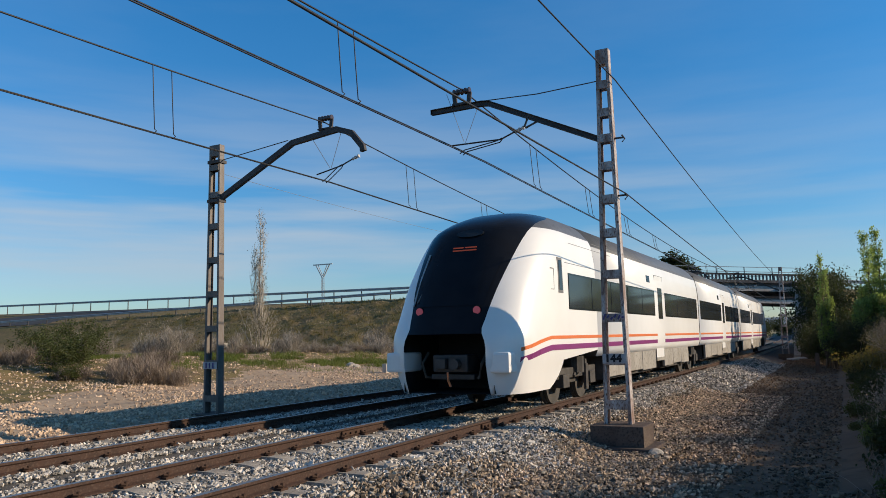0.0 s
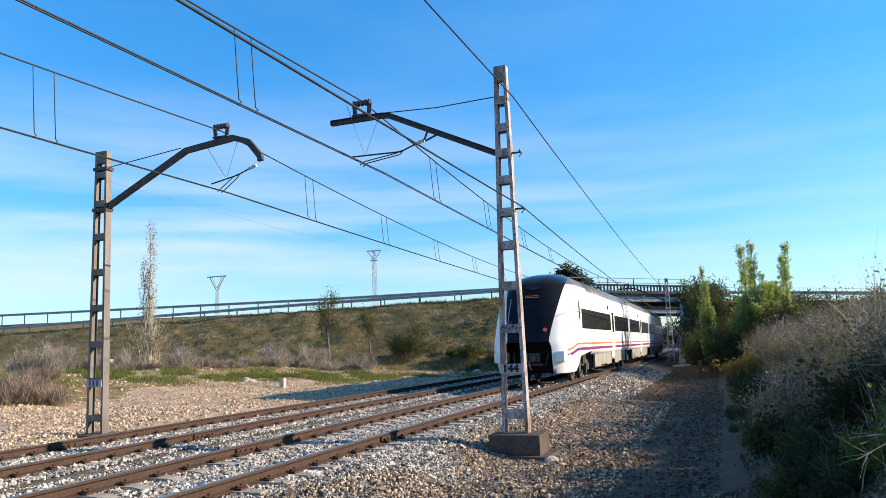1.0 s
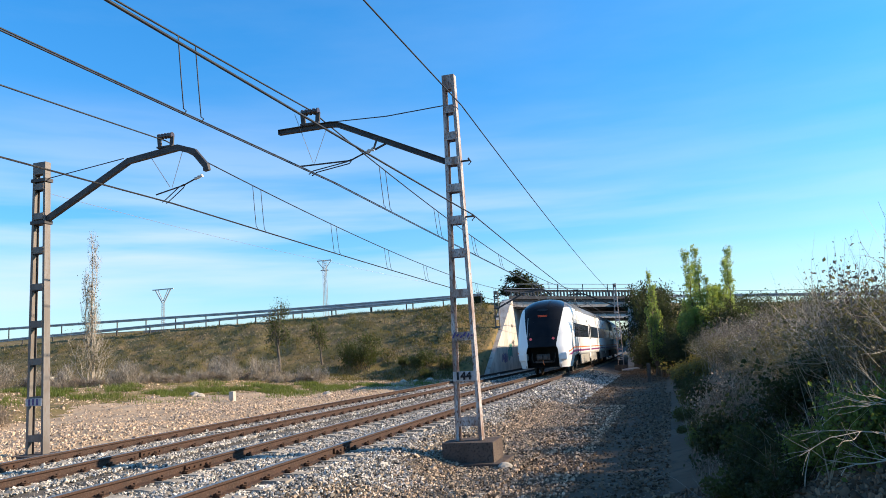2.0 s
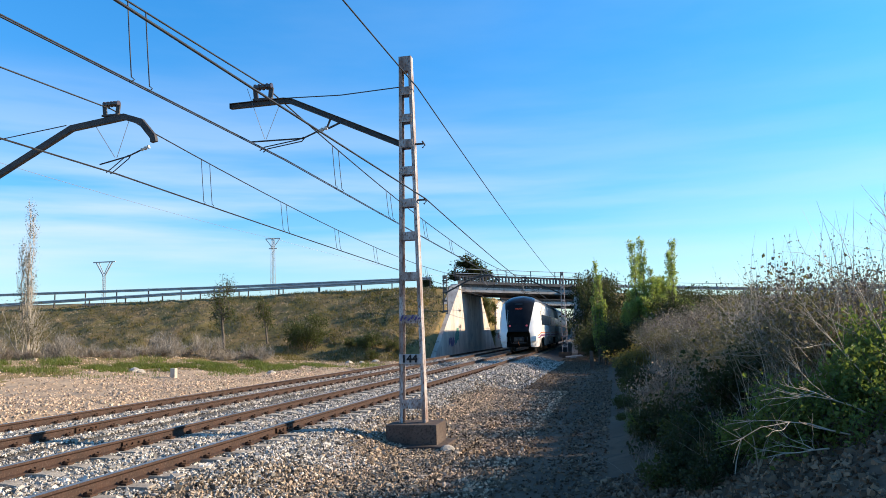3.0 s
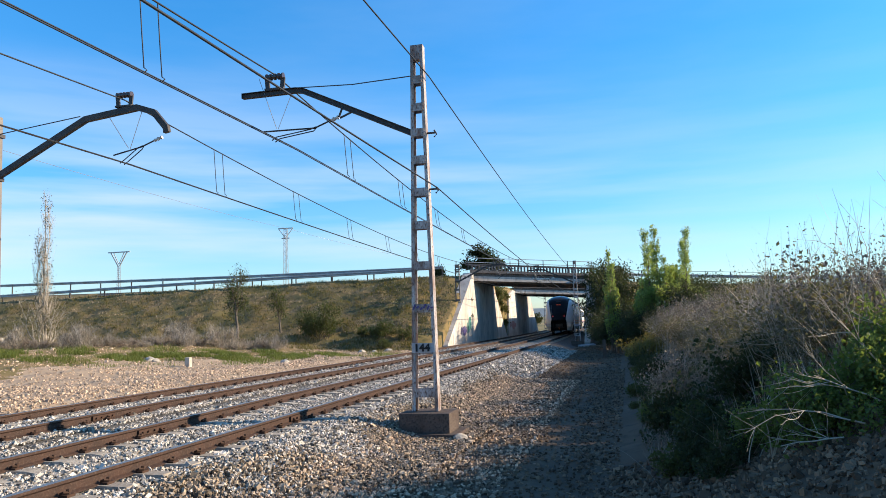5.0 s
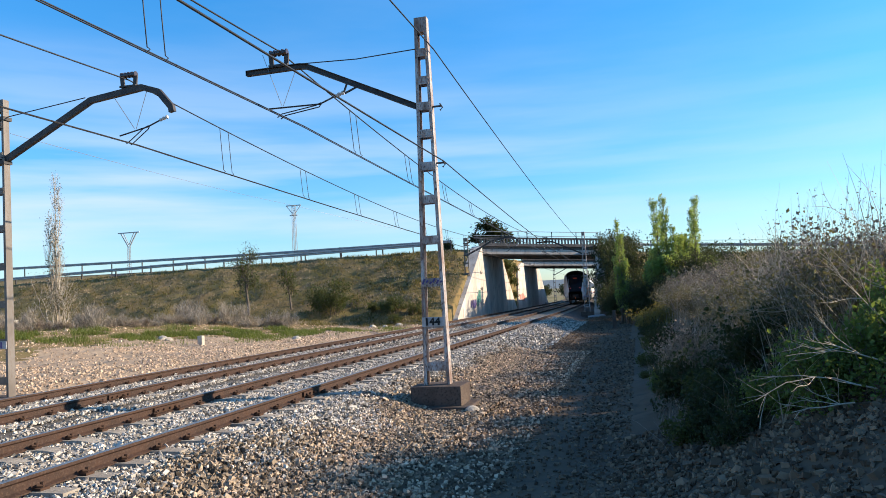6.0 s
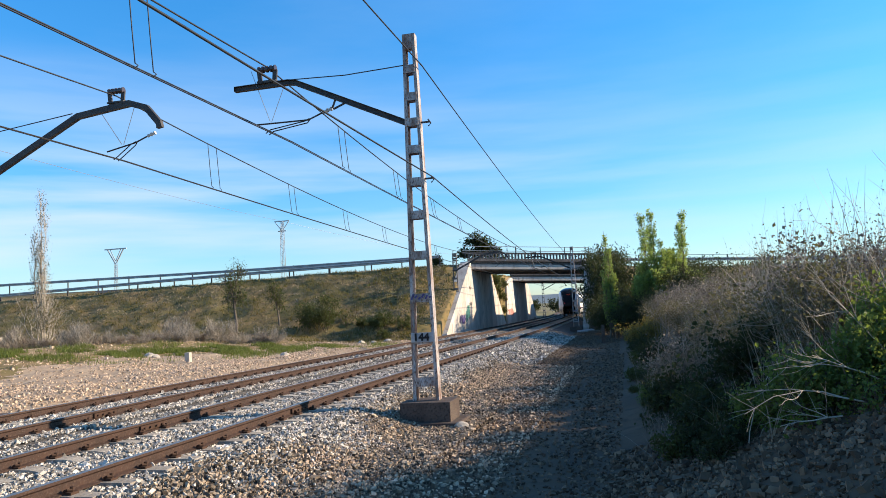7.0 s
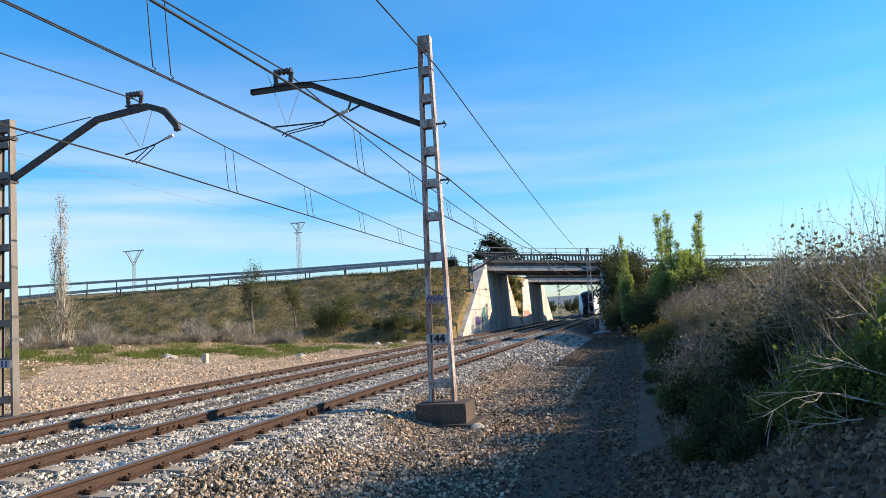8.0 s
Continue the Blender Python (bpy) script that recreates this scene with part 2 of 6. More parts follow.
M = {
    # soil tone lowered: part of the path's shade is in this colour
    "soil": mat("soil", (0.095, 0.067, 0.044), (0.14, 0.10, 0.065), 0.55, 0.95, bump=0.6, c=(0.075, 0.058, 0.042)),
    "sand": mat("sandy_gravel", (0.45, 0.335, 0.225), (0.35, 0.255, 0.17), 0.8, 0.95, bump=0.8, c=(0.27, 0.20, 0.135)),
    "bankgrass": mat("embankment_turf", (0.175, 0.138, 0.048), (0.25, 0.165, 0.07), 0.35, 0.95, bump=0.9, c=(0.085, 0.078, 0.032)),
    "field": mat("field", (0.17, 0.16, 0.07), (0.24, 0.19, 0.10), 0.03, 0.95, c=(0.10, 0.11, 0.05)),
    "ballast": mat("ballast_stone", (0.32, 0.295, 0.26), (0.48, 0.425, 0.36), 3.0, 0.9, bump=0.3, per_island=0.85),
    # bed colour carries the shade of the gaps between the loose stones
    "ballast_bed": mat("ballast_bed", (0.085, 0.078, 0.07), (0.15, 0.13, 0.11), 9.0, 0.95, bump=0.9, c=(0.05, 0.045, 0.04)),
    # brown from earth, and darkened to carry the shade on path and bank
    "shadedstone": mat("soiled_shaded_stone", (0.128, 0.086, 0.057), (0.18, 0.124, 0.08), 3.0, 0.95, bump=0.3, per_island=0.7),
    "palebrush": mat("pale_dead_brush", (0.40, 0.345, 0.28), (0.27, 0.23, 0.185), 3.0, 0.9, per_island=0.45),
    "poplar": leaf_mat("bright_poplar_leaf", (0.26, 0.32, 0.115), (0.18, 0.235, 0.085), 0.3, 0.5),
    "brownstone": mat("browned_stone", (0.25, 0.195, 0.14), (0.36, 0.275, 0.19), 3.0, 0.92, bump=0.3, c=(0.16, 0.12, 0.085), per_island=0.85),
    "tanstone": mat("earthy_stone", (0.56, 0.41, 0.29), (0.45, 0.33, 0.225), 3.0, 0.9, bump=0.3, per_island=0.5),
    "rail": mat("rusty_rail", (0.070, 0.038, 0.027), (0.048, 0.029, 0.022), 5.0, 0.75, 0.2, bump=0.3, c=(0.095, 0.06, 0.043)),
    "railtop": mat("worn_rail_head", (0.34, 0.31, 0.29), (0.26, 0.22, 0.19), 6.0, 0.42, 0.75),
    "clip": mat("rusty_clip", (0.075, 0.04, 0.026), (0.05, 0.03, 0.02), 9.0, 0.85, 0.2),
    "sleeper": mat("sleeper_concrete", (0.46, 0.41, 0.34), (0.35, 0.30, 0.245), 5.0, 0.9, bump=0.4, c=(0.24, 0.205, 0.165), per_object=0.15),
    "mast": mat("flaking_mast_paint", (0.52, 0.48, 0.46), (0.24, 0.165, 0.135), 7.0, 0.65, 0.1, bump=0.3, c=(0.13, 0.06, 0.04), stretch=(1, 1, 0.35)),
    # the far-side masts' backlit darkness is put into this steel's colour
    "galv": mat("backlit_galvanised_steel", (0.20, 0.18, 0.165), (0.145, 0.125, 0.11), 6.0, 0.6, 0.4, c=(0.16, 0.125, 0.105), stretch=(1, 1, 0.3)),
    "dark": mat("dark_steel", (0.055, 0.05, 0.05), (0.085, 0.075, 0.07), 6.0, 0.6, 0.4, bump=0.2),
    "wire": mat("oxidised_copper_wire", (0.035, 0.035, 0.04), (0.05, 0.05, 0.05), 4.0, 0.5, 0.6),
    "thinwire": mat("aluminium_wire", (0.30, 0.31, 0.33), (0.25, 0.26, 0.28), 4.0, 0.5, 0.5),
    "insul": mat("brown_glazed_insulator", (0.05, 0.03, 0.025), (0.07, 0.045, 0.035), 6.0, 0.25, spec=0.6),
    "pale": mat("pale_ceramic", (0.62, 0.58, 0.52), (0.5, 0.46, 0.42), 9.0, 0.4),
    # rust-stained, and darker still: the footing's shaded front is in this tone
    "block": mat("rust_stained_shaded_concrete", (0.085, 0.06, 0.048), (0.12, 0.09, 0.072), 3.5, 0.9, bump=0.5, c=(0.05, 0.038, 0.032)),
    "concrete": mat("old_concrete", (0.66, 0.60, 0.53), (0.42, 0.36, 0.31), 0.45, 0.9, bump=0.4, c=(0.36, 0.30, 0.26), stretch=(1, 1, 0.35)),
    # deck, girders and ledge are darker than the pale edge beams
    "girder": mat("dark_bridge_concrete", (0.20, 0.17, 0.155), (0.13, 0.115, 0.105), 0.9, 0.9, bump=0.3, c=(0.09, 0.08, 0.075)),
    "asphalt": mat("asphalt", (0.05, 0.05, 0.052), (0.07, 0.07, 0.068), 3.0, 0.9, bump=0.3),
    "plate": mat("white_enamel", (0.46, 0.46, 0.48), (0.34, 0.34, 0.36), 8.0, 0.4, c=(0.36, 0.31, 0.28)),
    "ink": mat("black_paint", (0.015, 0.015, 0.018), None, 6.0, 0.6),
    "violet": mat("violet_spray_paint", (0.10, 0.075, 0.22), (0.07, 0.055, 0.15), 9.0, 0.5),
    "guard": mat("galvanised_guardrail", (0.48, 0.48, 0.48), (0.36, 0.36, 0.36), 2.0, 0.5, 0.25, c=(0.26, 0.25, 0.24)),
    "white": mat("white_train_paint", (0.80, 0.78, 0.75), (0.76, 0.74, 0.71), 1.2, 0.32, spec=0.5),
    "black": mat("black_gloss_mask", (0.010, 0.011, 0.014), (0.014, 0.015, 0.018), 2.0, 0.18, spec=0.16),
    "glass": mat("tinted_train_glass", (0.022, 0.026, 0.03), (0.03, 0.034, 0.038), 1.5, 0.08, spec=0.26),
    "screen": mat("dark_windscreen_glass", (0.009, 0.010, 0.013), (0.012, 0.013, 0.016), 2.0, 0.1, spec=0.2),
    # near-black colour stands in for the deep shade inside the coupler bay
    "void": mat("bay_shade_black", (0.014, 0.013, 0.013), (0.022, 0.02, 0.019), 5.0, 0.7, bump=0.2),
    "roof": mat("grey_train_roof", (0.13, 0.135, 0.145), (0.10, 0.105, 0.11), 2.0, 0.5, c=(0.085, 0.085, 0.09)),
    "orange": mat("orange_stripe", (0.72, 0.19, 0.06), (0.66, 0.17, 0.05), 2.0, 0.35, spec=0.5),
    "purple": mat("purple_stripe", (0.24, 0.045, 0.17), (0.21, 0.04, 0.15), 2.0, 0.35, spec=0.5),
    "under": mat("grimy_underframe", (0.055, 0.05, 0.045), (0.09, 0.08, 0.07), 4.0, 0.8, 0.1, bump=0.4),
    "skirt": mat("dusty_beige_skirt", (0.36, 0.33, 0.285), (0.27, 0.245, 0.21), 1.6, 0.6, c=(0.2, 0.18, 0.155)),
    "seam": mat("panel_seam", (0.17, 0.165, 0.16), None, 4.0, 0.6),
    "tail": mat("red_tail_lamp", (0.42, 0.09, 0.12), (0.36, 0.07, 0.10), 6.0, 0.2, emit=(1.0, 0.16, 0.2, 0.10)),
    "led": mat("red_led", (0.25, 0.02, 0.01), None, 6.0, 0.4, emit=(1.0, 0.2, 0.1, 0.12)),
    "bark": mat("bark", (0.17, 0.135, 0.105), (0.11, 0.09, 0.07), 5.0, 0.9, bump=0.5, stretch=(1, 1, 0.3)),
    "palebark": mat("pale_poplar_bark", (0.46, 0.40, 0.33), (0.33, 0.285, 0.235), 5.0, 0.9, bump=0.4),
    "twig": mat("dry_twig", (0.46, 0.39, 0.30), (0.32, 0.26, 0.20), 5.0, 0.9, per_island=0.35),
    "drygrass": mat("dry_grass", (0.36, 0.28, 0.185), (0.26, 0.20, 0.135), 3.0, 0.9, per_island=0.4),
    "dryheath": mat("dead_brush", (0.31, 0.245, 0.185), (0.20, 0.155, 0.12), 3.0, 0.9, per_island=0.4),
    "leaf": leaf_mat("olive_leaf", (0.085, 0.095, 0.032), (0.058, 0.068, 0.023)),
    "leafdark": leaf_mat("dark_leaf", (0.050, 0.060, 0.027), (0.036, 0.044, 0.02)),
    "leafbright": leaf_mat("fresh_leaf", (0.135, 0.175, 0.05), (0.095, 0.13, 0.04), 0.35, 0.4),
    "leafyellow": leaf_mat("yellow_leaf", (0.25, 0.19, 0.06), (0.17, 0.14, 0.05), 0.3, 0.3),
    "leafgrey": leaf_mat("grey_green_leaf", (0.155, 0.135, 0.082), (0.105, 0.092, 0.056)),
    "grass": leaf_mat("green_grass", (0.155, 0.185, 0.045), (0.12, 0.13, 0.04)),
    "turf": leaf_mat("olive_turf", (0.17, 0.14, 0.052), (0.115, 0.098, 0.04)),
    "stone": mat("pale_rock", (0.52, 0.46, 0.38), (0.40, 0.35, 0.29), 4.0, 0.9, bump=0.4),
    "timber": mat("weathered_timber", (0.27, 0.21, 0.15), (0.19, 0.15, 0.11), 3.0, 0.9, bump=0.5, stretch=(1, 1, 6)),
    # distance haze is mixed straight into the hills' blue-grey
    "hill": mat("haze_tinted_hills", (0.16, 0.21, 0.25), (0.20, 0.24, 0.26), 0.004, 1.0),
    "green_paint": mat("green_spray_paint", (0.10, 0.30, 0.24), (0.08, 0.22, 0.2), 3.0, 0.7),
    "pink_paint": mat("pink_spray_paint", (0.52, 0.24, 0.20), (0.42, 0.2, 0.18), 3.0, 0.7),
}


# ---- mesh helpers ----
def box(bm, x0, y0, z0, x1, y1, z1, mi=0, bevel=0.0):
    vs = [bm.verts.new((x, y, z)) for z in (z0, z1) for y in (y0, y1) for x in (x0, x1)]
    fs = [bm.faces.new([vs[i] for i in f]) for f in ((0, 2, 3, 1), (4, 5, 7, 6), (0, 1, 5, 4), (2, 6, 7, 3), (0, 4, 6, 2), (1, 3, 7, 5))]
    for f in fs:
        f.material_index = mi
    if bevel:
        es = list({e for f in fs for e in f.edges})
        bmesh.ops.bevel(bm, geom=es, offset=bevel, segments=2, affect="EDGES", profile=0.6)
    return fs


def tube(bm, pts, r, n=6, r1=None, cap=True):
    """A round bar along the points, tapering from r to r1."""
    pts = [Vector(p) for p in pts]
    rings = []
    for i, p in enumerate(pts):
        d = (pts[min(i + 1, len(pts) - 1)] - pts[max(i - 1, 0)]).normalized()
        u = d.cross(Vector((0, 0, 1)))
        if u.length < 0.05:
            u = d.cross(Vector((1, 0, 0)))
        u.normalize()
        v = u.cross(d)
        rr = r if r1 is None else r + (r1 - r) * i / (len(pts) - 1)
        rings.append([bm.verts.new(p + (u * math.cos(2 * math.pi * k / n) + v * math.sin(2 * math.pi * k / n)) * rr) for k in range(n)])
    for a, b in zip(rings, rings[1:]):
        for k in range(n):
            bm.faces.new((a[k], a[(k + 1) % n], b[(k + 1) % n], b[k]))
    if cap:
        bm.faces.new(rings[0][::-1])
        bm.faces.new(rings[-1])


def bar(bm, p, q, w, h, up=(0, 0, 1)):
    """A rectangular bar from p to q, w wide and h high."""
    p, q = Vector(p), Vector(q)
    d = (q - p).normalized()
    u = d.cross(Vector(up)).normalized() * (w / 2)
    v = u.cross(d).normalized() * (h / 2)
    a = [bm.verts.new(p + s) for s in (u + v, u - v, -u - v, -u + v)]
    b = [bm.verts.new(q + s) for s in (u + v, u - v, -u - v, -u + v)]
    for k in range(4):
        bm.faces.new((a[k], b[k], b[(k + 1) % 4], a[(k + 1) % 4]))
    bm.faces.new(a[::-1])
    bm.faces.new(b)


def sweep(bm, prof, pts, up=(0, 0, 1), scales=None):
    """A closed profile (u across, v along up) carried along the points as one piece."""
    pts = [Vector(p) for p in pts]
    rings = []
    for i, p in enumerate(pts):
        d = (pts[min(i + 1, len(pts) - 1)] - pts[max(i - 1, 0)]).normalized()
        u = d.cross(Vector(up)).normalized()
        v = u.cross(d).normalized()
        k = scales[i] if scales else 1.0
        rings.append([bm.verts.new(p + u * a * k + v * b * k) for a, b in prof])
    n = len(prof)
    for a, b in zip(rings, rings[1:]):
        for k in range(n):
            bm.faces.new((a[k], a[(k + 1) % n], b[(k + 1) % n], b[k]))
    ends = [bm.faces.new(rings[0][::-1]), bm.faces.new(rings[-1])]
    bmesh.ops.triangulate(bm, faces=ends)


def ribbed(bm, p, q, radii, n=10):
    """A ribbed round body from p to q with the given radii, as one piece."""
    p, q = Vector(p), Vector(q)
    d = (q - p).normalized()
    u = d.cross(Vector((0, 1, 0.02))).normalized()
    v = u.cross(d)
    rings = []
    m = len(radii)
    for i, r in enumerate(radii):
        for e in (-0.3, 0.3):
            c = p.lerp(q, (i + 0.5 + e) / m)
            rings.append([bm.verts.new(c + (u * math.cos(2 * math.pi * k / n) + v * math.sin(2 * math.pi * k / n)) * r) for k in range(n)])
    for a, b in zip(rings, rings[1:]):
        for k in range(n):
            bm.faces.new((a[k], a[(k + 1) % n], b[(k + 1) % n], b[k]))
    bm.faces.new(rings[0][::-1])
    bm.faces.new(rings[-1])


def finish(bm, name, mats, smooth=False):
    bmesh.ops.recalc_face_normals(bm, faces=bm.faces[:])
    me = bpy.data.meshes.new(name)
    bm.to_mesh(me)
    bm.free()
    for m in (mats if isinstance(mats, (list, tuple)) else [mats]):
        me.materials.append(m)
    if smooth:
        for f in me.polygons:
            f.use_smooth = True
    return me


def thing(name, bm, mats, label, category, group="", kind="", smooth=False):
    return tagged(new(name, finish(bm, name, mats, smooth)), label, category, group, kind)


def holder(name, label, category, group="", kind="", at=(0, 0, 0)):
    ob = tagged(new(name), label, category, group, kind)
    ob.location = at
    ob.empty_display_size = 0.2
    return ob


def part(name, bm, mats, parent, label="", smooth=False):
    ob = new(name, bm if isinstance(bm, bpy.types.Mesh) else finish(bm, name, mats, smooth))
    ob.parent = parent
    if label:
        ob["label"] = label
    return ob


def soup(name, V, F, mats, mi=None):
    """A mesh straight from arrays."""
    me = bpy.data.meshes.new(name)
    me.from_pydata(V.tolist() if hasattr(V, "tolist") else V, [], F.tolist() if hasattr(F, "tolist") else F)
    for m in (mats if isinstance(mats, (list, tuple)) else [mats]):
        me.materials.append(m)
    if mi is not None:
        me.polygons.foreach_set("material_index", mi)
    me.update()
    return me


# ---- the lie of the land: z = 0 is the top of the rails ----
def drift(y):
    """How far the line bends to the left."""
    return -1.8e-4 * max(0.0, y - 20) ** 2


def grade(y):
    return -0.0045 * max(0.0, min(y, 140) - 15)


NEAR, FAR = -6.51, -10.38       # centres of the two tracks
WALL_L, WALL_R = -13.0, -3.3    # faces of the abutments


def step(a, b, x):
    t = min(1.0, max(0.0, (x - a) / (b - a)))
    return t * t * (3 - 2 * t)


def skew(x):
    """The roads cross the line a little askew."""
    return 0.55 * min(14.0, max(-4.0, x + 13.0)) if x > -17 else -2.2


def crest(x):
    """Height of the road's near edge: it falls away to the west."""
    if x < -13:
        return 5.42 - 0.012 * min(27.0, -13 - x) - 0.020 * min(80.0, max(0.0, -40 - x))
    return 5.45 - 0.06 * min(30.0, x + 13)


def crest_far(x):
    """Height of the road's far edge."""
    if x < -13:
        return 5.5 + 0.008 * min(100.0, max(0.0, -40 - x))
    return crest(x)


def fill(x, y):
    """Height of the road embankment."""
    e = crest(x)
    y0 = 66.0 + skew(x)
    if y < y0:
        return e - (y0 - y) * 0.43
    if y < y0 + 11:
        return e + (crest_far(x) - e) * min(1.0, max(0.0, (y - y0 - 1.5) / 8.5))
    e = crest_far(x)
    if y < y0 + 18:
        return e - 1.6 * step(y0 + 11, y0 + 14.5, y) + 1.2 * step(y0 + 14.5, y0 + 18, y)
    if y < y0 + 38:
        return e - 0.4
    return e - 0.4 - (y - y0 - 38) * 0.5


def land(x, y):
    n = noise.noise(Vector((x * 0.35, y * 0.35, 0.3))) * 0.10 + noise.noise(Vector((x * 1.3, y * 1.3, 4.0))) * 0.035
    base = -0.46 + grade(y)
    if x < -13:
        z = base + 0.16 * step(-13, -15, x) + 1.05 * step(-17, -30, x) + n * 1.3
    elif x < -2.6:
        z = base - 0.06 + n * 0.4 * step(-4.2, -2.6, x)
    else:
        z = base - 0.10 + 1.45 * step(-0.7, 3.6, x) + 0.5 * step(3.0, 9.0, x) + n
    open_way = WALL_L - 0.4 < x < WALL_R + 0.4
    if not open_way:
        f = fill(x, y)
        if f > z:
            lump = noise.noise(Vector((x * 0.75, y * 1.3, 11))) * 0.20 + noise.noise(Vector((x * 1.9, y * 2.6, 13))) * 0.12
            z = f + n * 1.6 + lump * step(0.0, 0.8, f - z) * step(67.0, 64.5, y - skew(x))
    if y > 160:
        z = max(z, -1.2 + 0.004 * (y - 160)) if y < 900 else z + 3
    return z


def verge(x, y):
    """How far a place lies behind the edge of the sandy strip."""
    if y > 45:
        e = -18.0 + 0.55 * (y - 45)
    elif y > 30:
        e = -18.0 - 0.36 * (45 - y)
    else:
        e = -23.4 + 0.16 * (30 - y)
    return e - x


def ground():
    xs = sorted({round(v, 3) for v in [*np.arange(-60, -20, 0.45), *np.arange(-20, -13.45, 0.4), -13.42, -13.38, *np.arange(-13, -3, 0.5), -2.92, -2.88,
                                       *np.arange(-2.8, 6, 0.22), *np.arange(6, 20, 1.0), *np.arange(20, 61, 5), -70, -85, -100, -130, -170, -240, -340, -500, -800, -1300, -2000, 80, 110, 160, 240, 400, 700, 1200, 2000]})
    ys = sorted({round(v, 3) for v in [*np.arange(-20, 2, 2.0), *np.arange(2, 26, 0.3), *np.arange(26, 47, 0.7), *np.arange(47, 67, 0.4), *np.arange(67, 130, 0.9), -40, -80, -150, -300, -700, -1500,
                                       *np.arange(130, 200, 6), 230, 280, 350, 450, 600, 800, 1100, 1500, 2100, 3000]})
    V = [(x, y, land(x, y)) for y in ys for x in xs]
    w = len(xs)
    F, mi = [], []
    for j in range(len(ys) - 1):
        for i in range(w - 1):
            a = j * w + i
            F.append((a, a + 1, a + w + 1, a + w))
            x, y, z = V[a]
            wob = noise.noise(Vector((x * 0.3, y * 0.3, 9))) * 1.6
            if y > 135 or abs(x) > 140:
                k = 3
            elif x < -13:
                k = 2 if fill(x, y) > land(x, y) - 0.7 or verge(x, y) + wob * 0.5 > 0.0 or y > 52 + wob else 1
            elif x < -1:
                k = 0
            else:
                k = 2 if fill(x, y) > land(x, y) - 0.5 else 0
            mi.append(k)
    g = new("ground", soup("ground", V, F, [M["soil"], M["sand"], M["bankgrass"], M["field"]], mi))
    for f in g.data.polygons:
        f.use_smooth = True
    tagged(g, "dry earth, sandy gravel and turf beside the railway", "ground", kind="structure")


ground()


# ---- the track bed ----
def ballast_top(x, y):
    """Cross-section of the ballast heap."""
    d = drift(y)
    if -12.1 + d < x < -4.75 + d:
        mid = abs(x - d - (NEAR + FAR) / 2) < 0.55
        return (-0.185 if x < -8.6 else -0.20) + grade(y) - (0.06 if mid else 0.0)
    e = (x - d + 4.75) if x > -8 else (-12.1 + d - x)
    return -0.21 + grade(y) - e * (0.26 if x > -8 else 0.32)


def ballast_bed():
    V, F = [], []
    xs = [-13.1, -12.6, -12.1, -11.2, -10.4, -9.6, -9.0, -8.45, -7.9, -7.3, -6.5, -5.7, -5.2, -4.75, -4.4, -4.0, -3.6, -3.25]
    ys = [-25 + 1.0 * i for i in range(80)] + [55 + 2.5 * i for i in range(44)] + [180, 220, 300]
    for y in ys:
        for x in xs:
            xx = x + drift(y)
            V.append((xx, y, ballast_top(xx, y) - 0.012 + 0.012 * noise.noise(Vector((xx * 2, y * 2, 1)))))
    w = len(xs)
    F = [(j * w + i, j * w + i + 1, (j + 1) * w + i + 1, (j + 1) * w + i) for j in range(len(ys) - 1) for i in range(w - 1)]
    tagged(new("track_bed", soup("track_bed", V, F, M["ballast_bed"])), "crushed-stone ballast bed under two railway tracks, darkened for gaps between stones", "ballast", kind="structure")


def stones(name, spots, size, material, label, category, seed):
    """Loose angular stones, each a jittered block. spots: x, y, z rows."""
    rng = np.random.default_rng(seed)
    P = np.asarray(spots)
    n = len(P)
    cube = np.array([(x, y, z) for z in (-1, 1) for y in (-1, 1) for x in (-1, 1)], float)
    S = size * rng.lognormal(0, 0.32, (n, 1, 1)) * rng.uniform(0.55, 1.15, (n, 1, 3))
    V = cube[None] * rng.uniform(0.32, 1.05, (n, 8, 3)) * S
    a, b, c = rng.uniform(0, 6.28, (3, n))
    ca, sa, cb, sb = np.cos(a), np.sin(a), np.cos(b), np.sin(b)
    R = np.stack([np.stack([ca, -sa, 0 * a], -1), np.stack([sa * cb, ca * cb, -sb], -1), np.stack([sa * sb, ca * sb, cb], -1)], 1)
    V = np.einsum("nij,nkj->nki", R, V) + P[:, None, :]
    quads = np.array([(0, 2, 3, 1), (4, 5, 7, 6), (0, 1, 5, 4), (2, 6, 7, 3), (0, 4, 6, 2), (1, 3, 7, 5)])
    F = (np.arange(n)[:, None, None] * 8 + quads[None]).reshape(-1, 4)
    return tagged(new(name, soup(name, V.reshape(-1, 3), F, material)), label, category, kind="stuff")


